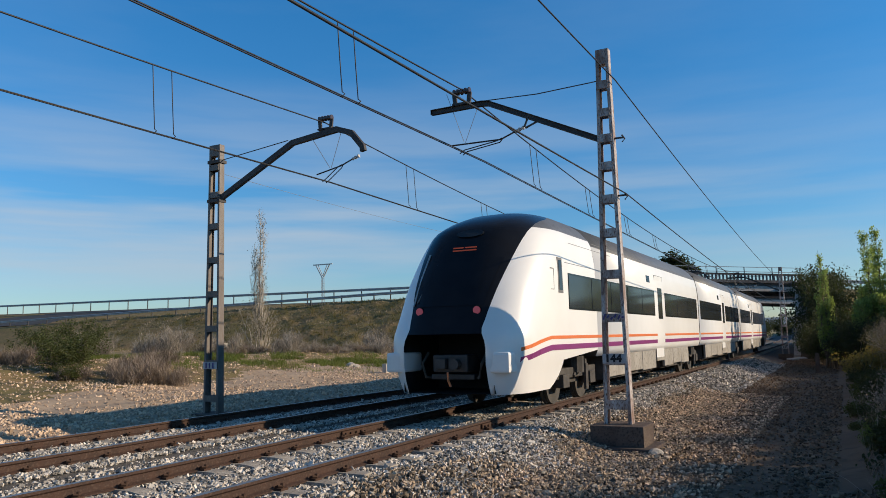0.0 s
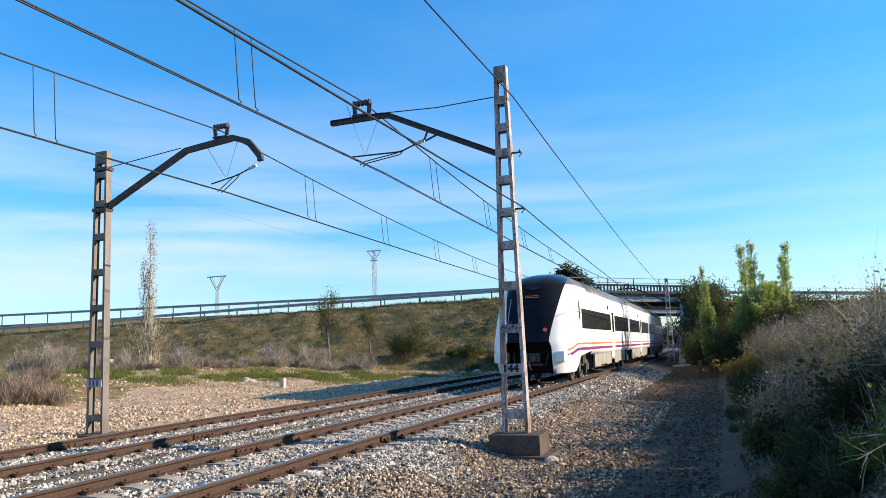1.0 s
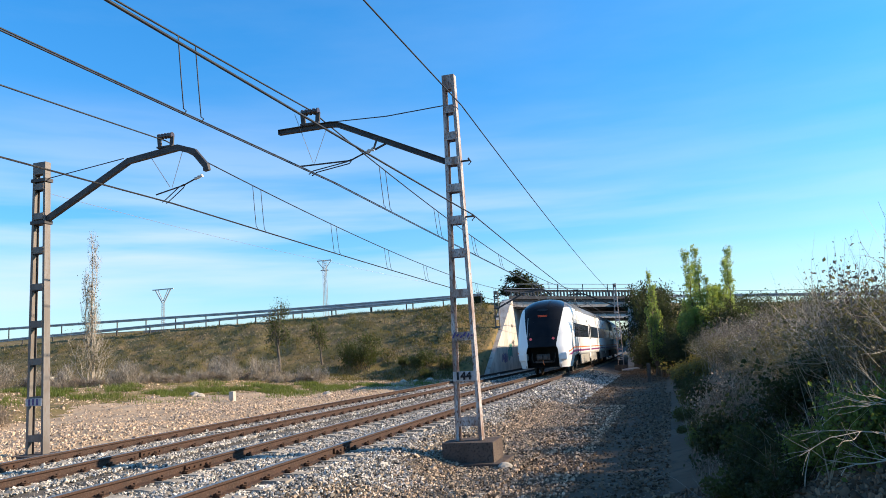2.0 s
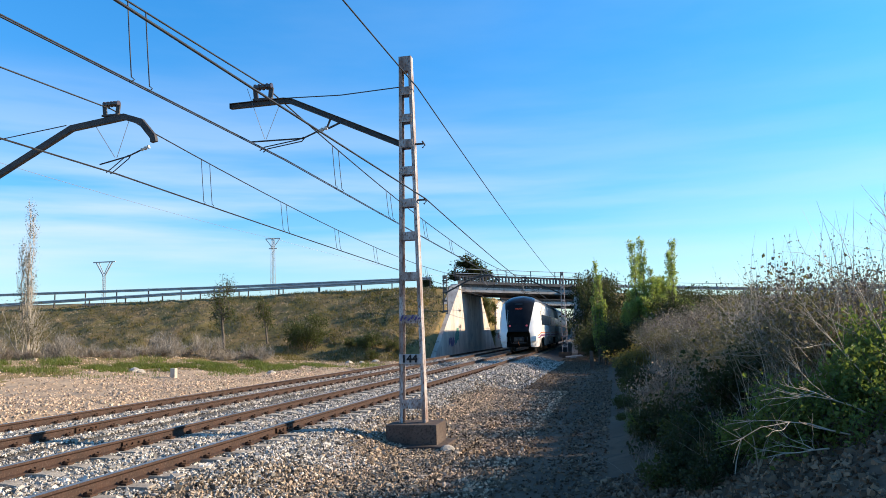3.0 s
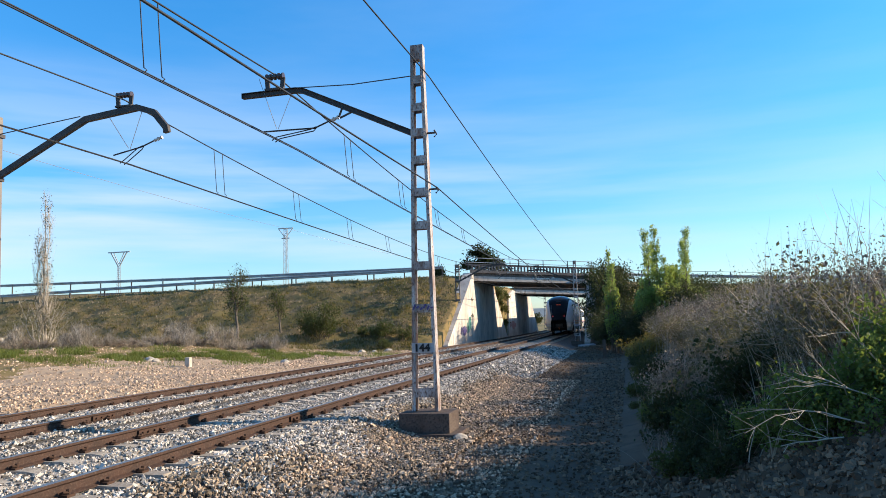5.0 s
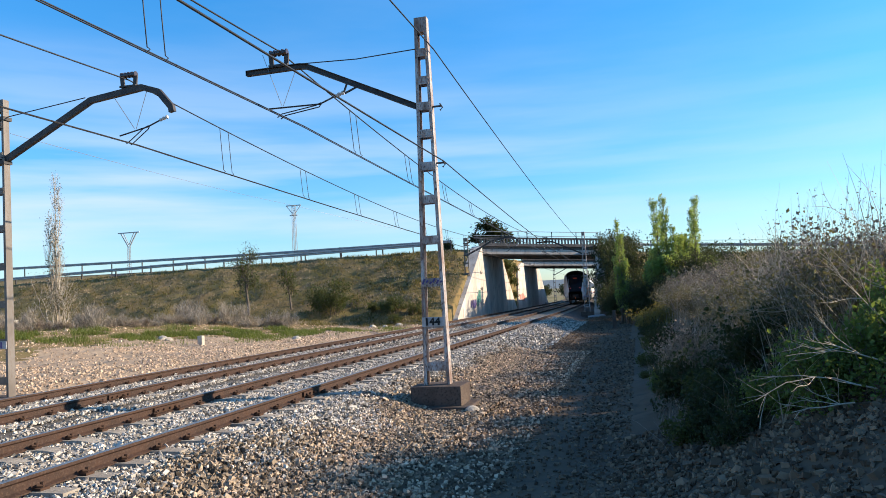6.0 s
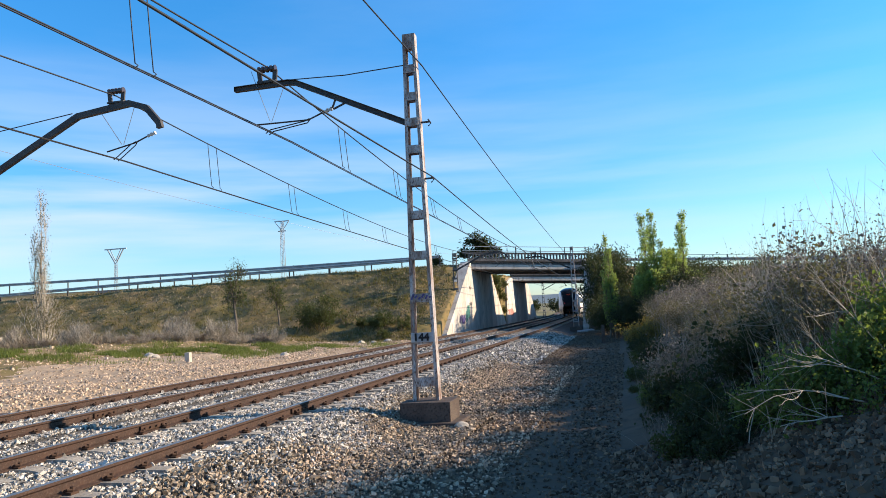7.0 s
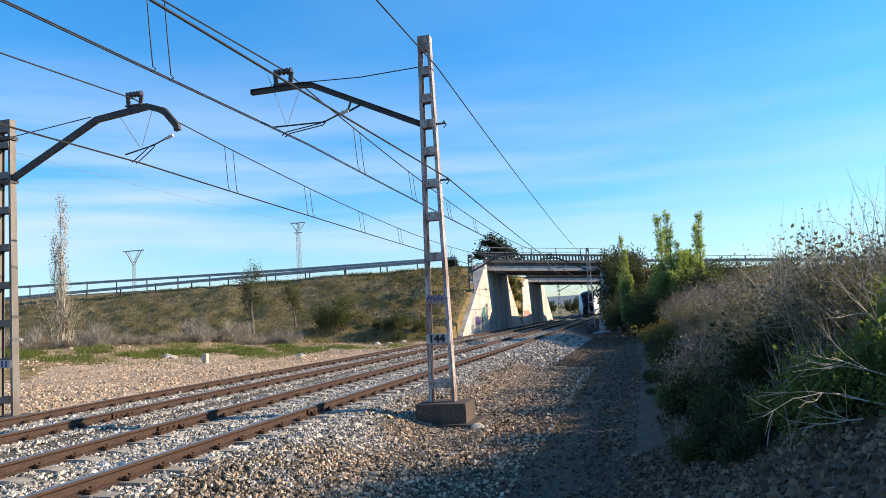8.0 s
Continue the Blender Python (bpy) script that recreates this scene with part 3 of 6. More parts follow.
def ballast_stones():
    rng = np.random.default_rng(3)
    spots, far = [], []
    earthy = []
    for n, y0, y1, x0, x1 in ((92000, 4.3, 15, -13, -2.5), (42000, 15, 26, -12.9, -2.8), (20000, 26, 50, -12.6, -3.2)):
        for x, y in zip(rng.uniform(x0, x1, n), rng.uniform(y0, y1, n)):
            if y < 9 and (x > -0.55 * y + 1.2 or x < -1.8 * y):
                continue
            z = max(ballast_top(x, y), land(x, y) if x > -3.6 else -9)
            if abs(x - drift(y) - NEAR) < 1.32 and ((y + 3.0) % 0.6 < 0.11 or (y + 3.0) % 0.6 > 0.49) and rng.random() < 0.4:
                continue
            if abs(x - drift(y) - FAR) < 1.32 and ((y + 2.75) % 0.6 < 0.11 or (y + 2.75) % 0.6 > 0.49) and rng.random() < 0.05:
                continue
            soiled = y < 26 and x > -4.4 + 1.1 * noise.noise(Vector((x * 0.9, y * 0.5, 8))) + 0.25 * rng.normal()
            (earthy if soiled else spots if y < 26 else far).append((x, y, z + rng.uniform(0.0, 0.028)))
    stones("ballast", spots, 0.0195, M["ballast"], "loose grey and pale crushed ballast stones", "ballast", 5)
    stones("ballast", earthy, 0.0205, M["brownstone"], "ballast stones browned with earth at the bed's edge", "ballast", 11)
    stones("ballast", far, 0.033, M["ballast"], "loose grey and pale crushed ballast stones", "ballast", 6)
    spots = []
    for x, y in zip(rng.uniform(-4.2, -1.6, 30000), rng.uniform(4.5, 26, 30000)):
        if rng.random() < 0.35 + 0.5 * step(-2.0, -3.4, x) + 0.35 * step(-0.4, 0.6, x) - 0.25 * step(0.25, 0.0, abs(x + 1.3)):
            spots.append((x, y, max(land(x, y), ballast_top(x, y) if x < -3.25 else -9) + rng.uniform(-0.01, 0.012)))
    slope = [(x, y, land(x, y) + rng.uniform(-0.01, 0.02)) for x, y in zip(rng.uniform(-0.6, 3.4, 9000), rng.uniform(4.0, 10.5, 9000)) if x > -0.3 + 0.1 * rng.normal()]
    stones("slope_rubble", slope, 0.026, M["shadedstone"], "grey rubble strewn over the bank, darkened for its shade", "rubble", 9)
    grey = [(x, y, land(x, y) + rng.uniform(-0.01, 0.012)) for x, y in zip(rng.uniform(-3.3, -0.2, 24000), rng.uniform(4.5, 30, 24000)) if rng.random() < 0.8 - 0.45 * step(0.5, 0.0, abs(x + 1.2))]
    grey += [(x, y, land(x, y) + rng.uniform(-0.01, 0.02)) for x, y in zip(rng.uniform(-3.6, -0.4, 9000), rng.uniform(30, 60, 9000)) if rng.random() < 0.85 - 0.35 * step(0.5, 0.0, abs(x + 1.4))]
    stones("path_ballast", grey, 0.021, M["shadedstone"], "grey ballast spilled over the path, darkened for its shade", "ballast", 10)
    stones("path_gravel", spots, 0.021, M["tanstone"], "scattered tan gravel on the trodden path", "gravel", 7)
    spots = []
    for x, y in zip(rng.uniform(-30, -12.9, 52000), 8 + 42 * rng.uniform(0, 1, 52000) ** 1.3):
        if x > -19.5 - 4 * noise.noise(Vector((x * 0.2, y * 0.2, 5))) or rng.random() < 0.3:
            spots.append((x, y, land(x, y) + rng.uniform(-0.01, 0.02)))
    stones("sandy_stones", spots, 0.029, M["tanstone"], "tan stones strewn over the sandy strip", "gravel", 8)


RAIL = [(0.036, 0.0), (0.036, -0.03), (0.012, -0.05), (0.010, -0.125), (0.062, -0.145), (0.062, -0.158)]


def rail_mesh(x0, y0, y1):
    prof = RAIL + [(-x, z) for x, z in RAIL[::-1]]
    ys = [y0]
    while ys[-1] < y1:
        ys.append(min(y1, ys[-1] + (3 if ys[-1] < 60 else 6)))
    V = [(x0 + drift(y) + px, y, pz + grade(y)) for y in ys for px, pz in prof]
    k = len(prof)
    F, mi = [], []
    for j in range(len(ys) - 1):
        for i in range(k):
            F.append((j * k + i, j * k + (i + 1) % k, (j + 1) * k + (i + 1) % k, (j + 1) * k + i))
            mi.append(1 if i == k - 1 else 0)
    F += [tuple(range(k)), tuple(range((len(ys) - 1) * k, len(ys) * k))[::-1]]
    return soup("rail", V, F, [M["rail"], M["railtop"]], mi + [0, 0])


def track(cx, label):
    t = holder("railway_track", label, "track", "tracks", "structure")
    for s in (-0.87, 0.87):
        part("rail", rail_mesh(cx + s, -25, 240), None, t, "rust-brown steel rail with a worn head")
    return t


def sleeper_mesh():
    bm = bmesh.new()
    prof = [(-1.3, -0.005), (-0.95, 0.0), (-0.55, 0.0), (-0.3, -0.035), (0.3, -0.035), (0.55, 0.0), (0.95, 0.0), (1.3, -0.005)]
    top, bot = [], []
    for x, z in prof:
        top.append([bm.verts.new((x, s * 0.105, z - 0.150)) for s in (-1, 1)])
        bot.append([bm.verts.new((x, s * 0.145, -0.36)) for s in (-1, 1)])
    for i in range(len(prof) - 1):
        for a, b in ((top, top), (bot, bot), (top, bot)):
            if a is b:
                bm.faces.new((a[i][0], a[i + 1][0], a[i + 1][1], a[i][1]))
            else:
                for s in (0, 1):
                    bm.faces.new((a[i][s], a[i + 1][s], b[i + 1][s], b[i][s]))
    for i in (0, -1):
        bm.faces.new((top[i][0], top[i][1], bot[i][1], bot[i][0]))
    return finish(bm, "sleeper", M["sleeper"])


def clip_mesh():
    bm = bmesh.new()
    for s in (-1, 1):
        box(bm, s * 0.105 - 0.045, -0.06, -0.155, s * 0.105 + 0.045, 0.06, -0.125)
        tube(bm, [(s * 0.115, 0.0, -0.155), (s * 0.115, 0.0, -0.075)], 0.02, 6)
        tube(bm, [(s * 0.06, -0.05, -0.118), (s * 0.10, -0.05, -0.10), (s * 0.125, 0, -0.11), (s * 0.10, 0.05, -0.10), (s * 0.06, 0.05, -0.118)], 0.014, 5)
    return finish(bm, "rail_clip", M["clip"])


def joint_mesh():
    bm = bmesh.new()
    for s in (-1, 1):
        box(bm, s * 0.03 - 0.016, -0.3, -0.125, s * 0.03 + 0.016, 0.3, -0.045)
        for y in (-0.22, -0.08, 0.08, 0.22):
            tube(bm, [(s * 0.04, y, -0.085), (s * 0.075, y, -0.085)], 0.017, 6)
    return finish(bm, "fishplate", M["clip"])


def sleepers(t, cx, shift):
    sm, cm = sleeper_mesh(), clip_mesh()
    y = -3.0 + shift
    while y < 118:
        ob = part("sleeper", sm, None, t)
        ob.location = (cx + drift(y), y, grade(y) + random.uniform(-0.004, 0.006))
        ob.rotation_euler = (0, 0, random.uniform(-0.012, 0.012))
        if 3 < y < 36:
            for s in (-0.87, 0.87):
                c = part("rail_clip", cm, None, t)
                c.location = (cx + s + drift(y), y, grade(y))
        y += 0.6
    jm = joint_mesh()
    for s, y in ((-0.87, 10.55), (0.87, 12.2)):
        j = part("fishplate", jm, None, t, "dark bolted fishplate joining two rails")
        j.location = (cx + s + drift(y), y, grade(y))


ballast_bed()
near_track = track(NEAR, "rusty broad-gauge track on concrete sleepers in grey ballast")
far_track = track(FAR, "rusty broad-gauge track beside the sandy strip")


# ---- lattice masts and the overhead line ----
def lattice_mast(height, w0, w1, depth, bays, material, plate_z):
    """A tall post of two channel legs tied by flat battens; the thing's origin is at the foot."""
    t = holder("catenary_mast", "", "mast", "catenary masts")
    for s in (-1, 1):
        bm = bmesh.new()
        a, b = s * w0 / 2, s * w1 / 2
        h, g = depth / 2, 0.012
        prof = [(0, -h), (0, h), (-0.06, h), (-0.06, h - g), (-g, h - g), (-g, -h + g), (-0.06, -h + g), (-0.06, -h)]
        # the web of each channel faces outwards
        rows = []
        for z, x in ((0, a), (height * 0.5, (a + b) / 2), (height, b)):
            rows.append([bm.verts.new((x + s * (0.025 + u), v * (1 - 0.2 * z / height), z)) for u, v in prof])
        for A, B in zip(rows, rows[1:]):
            for k in range(8):
                bm.faces.new((A[k], A[(k + 1) % 8], B[(k + 1) % 8], B[k]))
        bmesh.ops.triangulate(bm, faces=[bm.faces.new(rows[0][::-1]), bm.faces.new(rows[-1])])
        part("leg", bm, material, t)
    for z in bays:
        w = w0 + (w1 - w0) * z / height
        for y in (-1, 1):
            bm = bmesh.new()
            box(bm, -w / 2, y * depth * 0.46 - 0.008, z - 0.075, w / 2, y * depth * 0.46 + 0.008, z + 0.075)
            for sx in (-1, 1):
                for dz in (-0.04, 0.04):
                    tube(bm, [(sx * w * 0.42, y * depth * 0.46, z + dz), (sx * w * 0.42, y * (depth * 0.46 + 0.022), z + dz)], 0.012, 6)
            part("batten", bm, material, t)
    bm = bmesh.new()
    box(bm, -w1 / 2 - 0.03, -depth * 0.42, height - 0.26, w1 / 2 + 0.03, depth * 0.42, height + 0.03, bevel=0.01)
    part("mast_head", bm, material, t)
    if plate_z:
        w = w0 + (w1 - w0) * plate_z / height
        bm = bmesh.new()
        box(bm, -w / 2 - 0.02, -depth / 2 - 0.035, plate_z - 0.085, w / 2 + 0.02, -depth / 2 - 0.02, plate_z + 0.085, bevel=0.004)
        part("number_plate", bm, M["plate"], t, "white enamel number plate")
    return t


def number_text(parent, words, x, y, z, size):
    cu = bpy.data.curves.new("numerals", "FONT")
    cu.body, cu.size, cu.extrude, cu.align_x, cu.align_y = words, size, 0.003, "CENTER", "CENTER"
    cu.offset = 0.010
    cu.space_character = 1.15
    cu.materials.append(M["ink"])
    tmp = new("numerals", cu)
    me = bpy.data.meshes.new_from_object(tmp)
    bpy.data.objects.remove(tmp)
    ob = part("numerals", me, None, parent, "black numerals")
    ob.matrix_local = pose(x, y, z, 90, 0, 0)


def insulator_saddle(t, x, z):
    """The boxy insulator frame that carries the messenger wire."""
    bm = bmesh.new()
    for s in (-1, 1):
        bar(bm, (x + s * 0.15, 0, z), (x + s * 0.17, 0, z + 0.22), 0.035, 0.09)
    box(bm, x - 0.2, -0.06, z - 0.02, x + 0.2, 0.06, z + 0.015)
    part("saddle", bm, M["dark"], t)
    bm = bmesh.new()
    ribbed(bm, (x - 0.19, 0, z + 0.25), (x + 0.19, 0, z + 0.25), [0.068, 0.048] * 4 + [0.068])
    part("insulator", bm, M["insul"], t, "brown ribbed ceramic insulator")


def steady_arm(t, x_root, z_root, x_end, z_end, side):
    """Registration arm with its pale insulator and the light bars holding the contact wire. side: the way it points."""
    bm = bmesh.new()
    ribbed(bm, (x_root, 0, z_root), (x_root + side * 0.2, 0, z_root - 0.06), [0.042, 0.026, 0.042, 0.026, 0.036], 8)
    part("insulator", bm, M["pale"], t, "pale ceramic insulator")
    bm = bmesh.new()
    tube(bm, [(x_root + side * 0.2, 0, z_root - 0.06), (x_root + side * 0.5, 0, z_root - 0.17), (x_end + side * 0.2, 0, z_end + 0.22)], 0.016, 6)
    part("registration_tube", bm, M["dark"], t)
    for dy in (-0.05, 0.09):
        bm = bmesh.new()
        tube(bm, [(x_root + side * 0.47, dy * 0.3, z_root - 0.15), (x_root + side * 0.56, dy, z_root - 0.20), (x_end - side * 0.10, dy, z_end + 0.08), (x_end, dy, z_end + 0.02)], 0.011, 6)
        part("steady_arm", bm, M["dark"], t)


def near_mast(t, arm_z=5.06):
    """Bracket of the mast on the camera's side: a straight I-beam arm bent level at its end."""
    bm = bmesh.new()
    f, g, w, h = 0.05, 0.006, 0.008, 0.052
    beam = [(-f, -h), (f, -h), (f, -h + 2 * g), (w, -h + 2 * g), (w, h - 2 * g), (f, h - 2 * g), (f, h), (-f, h), (-f, h - 2 * g), (-w, h - 2 * g), (-w, -h + 2 * g), (-f, -h + 2 * g)]
    sweep(bm, beam, [(-0.10, 0, arm_z), (-2.32, 0, arm_z + 1.05), (-2.46, 0, arm_z + 1.07), (-3.6, 0, arm_z + 1.06)])
    part("bracket_arm", bm, M["dark"], t, "dark steel bracket arm")
    bm = bmesh.new()
    tube(bm, [(-0.10, 0, 6.17), (-1.3, 0, 6.13), (-2.42, 0, arm_z + 1.12)], 0.011, 5)
    part("tie_rod", bm, M["dark"], t)
    insulator_saddle(t, -2.90, arm_z + 1.14)
    for p, q in (((-1.30, 0, arm_z + 0.54), (-1.56, 0, arm_z + 0.44)), ((-1.50, 0, arm_z + 0.66), (-1.58, 0, arm_z + 0.46))):
        bm = bmesh.new()
        bar(bm, p, q, 0.03, 0.03)
        part("strut", bm, M["dark"], t)
    steady_arm(t, -1.58, arm_z + 0.46, -2.95, 5.15, -1)
    for dy in (-0.03, 0.03):
        bm = bmesh.new()
        tube(bm, [(-2.90 + dy * 11, dy, arm_z + 1.2 - dy * 6), (-2.86, dy, 5.40)], 0.006, 4)
        part("hanger_wire", bm, M["thinwire"], t)
    for z in (5.05, 4.0):
        bm = bmesh.new()
        bar(bm, (0.05, 0, z), (0.30, 0, z), 0.03, 0.03)
        tube(bm, [(0.28, 0, z - 0.08), (0.33, 0, z - 0.03), (0.28, 0, z + 0.05)], 0.016, 6)
        part("wire_hook", bm, M["dark"], t)


def far_mast(t):
    """Bracket of the opposite mast: a kinked arm with a drooping end."""
    bm = bmesh.new()
    pts = [(0.1, 0, 5.28), (2.45, 0, 6.42), (3.75, 0, 6.56), (4.15, 0, 6.42), (4.45, 0, 6.06), (4.47, 0, 5.95)]
    sweep(bm, [(-0.05, -0.065), (0.05, -0.065), (0.05, 0.065), (-0.05, 0.065)], pts)
    part("bracket_arm", bm, M["dark"], t, "dark kinked steel bracket arm")
    bm = bmesh.new()
    tube(bm, [(0.1, 0, 6.28), (2.3, 0, 6.5)], 0.012, 5)
    part("tie_rod", bm, M["dark"], t)
    insulator_saddle(t, 3.42, 6.62)
    steady_arm(t, 4.36, 5.86, 3.36, 5.34, -1)
    for dy in (-0.03, 0.03):
        bm = bmesh.new()
        tube(bm, [(3.42 + dy * 14, dy, 6.5), (3.55, dy, 5.68)], 0.008, 4)
        part("hanger_wire", bm, M["thinwire"], t)
    for z in (5.25, 6.25):
        bm = bmesh.new()
        box(bm, -0.2, -0.12, z - 0.04, 0.22, 0.12, z + 0.04)
        part("clamp", bm, M["dark"], t)


BAYS = [0.32, 1.08, 1.83, 2.60, 3.34, 3.95, 4.55, 5.06, 5.54, 6.06]


def masts():
    a = lattice_mast(6.7, 0.43, 0.18, 0.20, BAYS, M["mast"], 1.12)
    tagged(a, "tall lattice steel mast with flaking rusty paint on a concrete block", "mast", "catenary masts")
    near_mast(a)
    number_text(a, "144", -0.02, -0.149, 1.12, 0.175)
    bm = bmesh.new()
    for i in range(6):
        bar(bm, (-0.17 + i * 0.065, -0.128, 1.80 + 0.03 * (i % 2)), (-0.13 + i * 0.065, -0.128, 1.90 - 0.03 * (i % 3)), 0.012, 0.03)
    part("spray_mark", bm, M["violet"], a, "faded violet spray-paint scrawl")
    a.location = (-3.575, 13.2, -0.10)
    b = copy_thing(a, pose(-3.75, 58.0, -0.95))
    bm = bmesh.new()
    box(bm, -0.47, -0.36, 0, 0.45, 0.40, 0.37, bevel=0.02)
    box(bm, -0.62, -0.5, -0.14, 0.62, 0.52, 0.03, bevel=0.03)
    blk = thing("mast_footing", bm, M["block"], "rust-stained square concrete footing block under a mast, darkened for shade", "footing", "mast footings")
    blk.location = (-3.53, 13.2, -0.475)
    copy_thing(blk, pose(-3.75, 58.0, -0.66))
    c = lattice_mast(6.66, 0.44, 0.30, 0.20, [z * 1.0 for z in (0.35, 1.2, 2.05, 2.9, 3.75, 4.6, 5.4, 6.1)], M["galv"], 1.15)
    tagged(c, "brown-grey lattice mast, darkened for backlight, with a kinked bracket arm", "mast", "catenary masts")
    far_mast(c)
    bm = bmesh.new()
    for i in range(3):
        bar(bm, (-0.12 + i * 0.11, -0.140, 1.08), (-0.12 + i * 0.11, -0.140, 1.22), 0.006, 0.045, up=(1, 0, 0))
    part("numerals", bm, M["violet"], c, "faint violet numerals")
    c.location = (-13.80, 13.9, -0.29)
    copy_thing(c, pose(-13.45, 60.4, -0.60))
    copy_thing(c, pose(-14.0, 96.0, -0.70))
    copy_thing(c, pose(-15.6, 148.0, -0.9))
    copy_thing(a, pose(-6.3, 172.0, -0.9))
    for x, y, z in ((-13.80, 13.9, -0.42), (-13.45, 60.4, -0.72), (-14.0, 96.0, -0.9), (-15.6, 148, -1.1)):
        bm = bmesh.new()
        box(bm, -0.4, -0.4, -0.2, 0.4, 0.4, 0.13, bevel=0.02)
        thing("mast_footing", bm, M["block"], "low concrete footing pad of a pale mast", "footing", "mast footings").location = (x, y, z)


def contact_z(y):
    return 5.06 - 0.026 * max(0, y - 14) + 0.00022 * max(0, y - 14) ** 2 if y < 70 else 4.32 - 0.002 * (y - 70)


def mess_z(y, y0, y1, ends=(6.36, 6.0), sag=1.12):
    t = (y - y0) / (y1 - y0)
    return ends[0] + (ends[1] - ends[0]) * t - sag * 4 * t * (1 - t)


def wire_curve(name, pts, r, material, label, group="overhead wires"):
    cu = bpy.data.curves.new(name, "CURVE")
    cu.dimensions, cu.bevel_depth, cu.bevel_resolution = "3D", r, 1
    sp = cu.splines.new("POLY")
    sp.points.add(len(pts) - 1)
    for p, q in zip(sp.points, pts):
        p.co = (*q, 1)
    tmp = new(name, cu)
    me = bpy.data.meshes.new_from_object(tmp)
    bpy.data.objects.remove(tmp)
    me.materials.clear()
    me.materials.append(material)
    return tagged(new(name, me), label, "wire", group)


def overhead(cx, y_mast, y_next, zc, top, sag0, gap):
    for dx in (-0.022, 0.022):
        wire_curve("contact_wire", [(cx + 0.08 + dx + drift(y), y, contact_z(y) + zc) for y in np.arange(-34, 172, 1.5)], 0.010, M["wire"], "dark copper contact wire over the track")
    spans = ((y_mast - 47, y_mast, 6.5, top, 0.45), (y_mast, y_next, top, 5.75, sag0), (y_next, y_next + 36, 5.75, 5.6, 0.6), (y_next + 36, y_next + 90, 5.6, 5.6, 0.5))
    pts = []
    for a, b, za, zb, sag in spans:
        pts += [(cx + drift(y), y, min(mess_z(y, a, b, (za, zb), sag), 9)) for y in np.linspace(a, b, 32)[:-1]]
        k = 0
        y = a + 3.65 if a > 0 else b - (4.25 if gap < 4.6 else 5.0) - 9 * gap
        while y < b - 2 and b < 80:
            zt = mess_z(y, a, b, (za, zb), sag)
            if zt > contact_z(y) + zc + 0.05:
                for d in (0, 0.42):
                    yy = y + d
                    zt = mess_z(yy, a, b, (za, zb), sag)
                    zb_ = contact_z(yy) + zc
                    w = wire_curve("dropper", [(cx + drift(yy), yy, zt), (cx + 0.04 + drift(yy), yy, (zt + zb_) / 2), (cx + 0.08 + drift(yy), yy, zb_ + 0.07), (cx + 0.13 + drift(yy), yy, zb_ + 0.03), (cx + 0.08 + drift(yy), yy, zb_)],
                                   0.0088, M["wire"], "thin dropper wire between messenger and contact wire", "droppers")
            y += gap
    wire_curve("messenger_wire", pts, 0.0145, M["wire"], "sagging stranded messenger wire")


def sagging(name, p, q, sag, r, material, label):
    p, q = Vector(p), Vector(q)
    pts = []
    for i in range(40):
        t = i / 39
        v = p.lerp(q, t)
        pts.append((v.x, v.y, v.z - sag * 4 * t * (1 - t)))
    return wire_curve(name, pts, r, material, label)


def wires():
    overhead(NEAR + 0.05, 13.2, 60, 0.0, 6.38, 0.95, 4.4)
    overhead(FAR, 13.9, 60.5, 0.0, 6.47, 0.85, 4.85)
    sagging("feeder_cable", (-3.26, -33.8, 4.2), (-3.26, 13.2, 3.92), 0.22, 0.012, M["wire"], "thick dark cable along the masts")
    sagging("feeder_cable", (-3.26, 13.2, 3.92), (-3.46, 58.0, 3.0), 0.35, 0.011, M["wire"], "thick dark cable along the masts")
    sagging("earth_wire", (-3.36, -33.8, 6.7), (-3.36, 13.2, 6.02), 0.3, 0.0125, M["wire"], "thin wire strung from mast to mast")
    sagging("earth_wire", (-3.36, 13.2, 6.02), (-3.66, 58.0, 4.7), 0.3, 0.0125, M["wire"], "thin wire strung from mast to mast")


masts()
wires()


# ---- road bridges, abutments, guardrails ----
def abutment(name, face, back, prof, label):
    """A wall along the line: prof gives its outline as (y, z) seen from the tracks."""
    bm = bmesh.new()
    rows = [[bm.verts.new((x + drift(y) * 0.25, y, z + (grade(y) if z < 0 else 0))) for y, z in prof] for x in (face, back)]
    n = len(prof)
    for i in range(n):
        bm.faces.new((rows[0][i], rows[0][(i + 1) % n], rows[1][(i + 1) % n], rows[1][i]))
    bm.faces.new(rows[0])
    bm.faces.new(rows[1][::-1])
    bmesh.ops.triangulate(bm, faces=[f for f in bm.faces if len(f.verts) > 4])
    return thing(name, bm, M["concrete"], label, "wall", kind="structure")


def slanted_box(bm, x0, x1, y0, y1, z0, z1, slope=-0.045, mi=0):
    """A box across the line that follows the road's skew and fall."""
    vs = [bm.verts.new((x, y + skew(x), z + slope * (x - WALL_L))) for z in (z0, z1) for y in (y0, y1) for x in (x0, x1)]
    for f in ((0, 2, 3, 1), (4, 5, 7, 6), (0, 1, 5, 4), (2, 6, 7, 3), (0, 4, 6, 2), (1, 3, 7, 5)):
        bm.faces.new([vs[i] for i in f]).material_index = mi


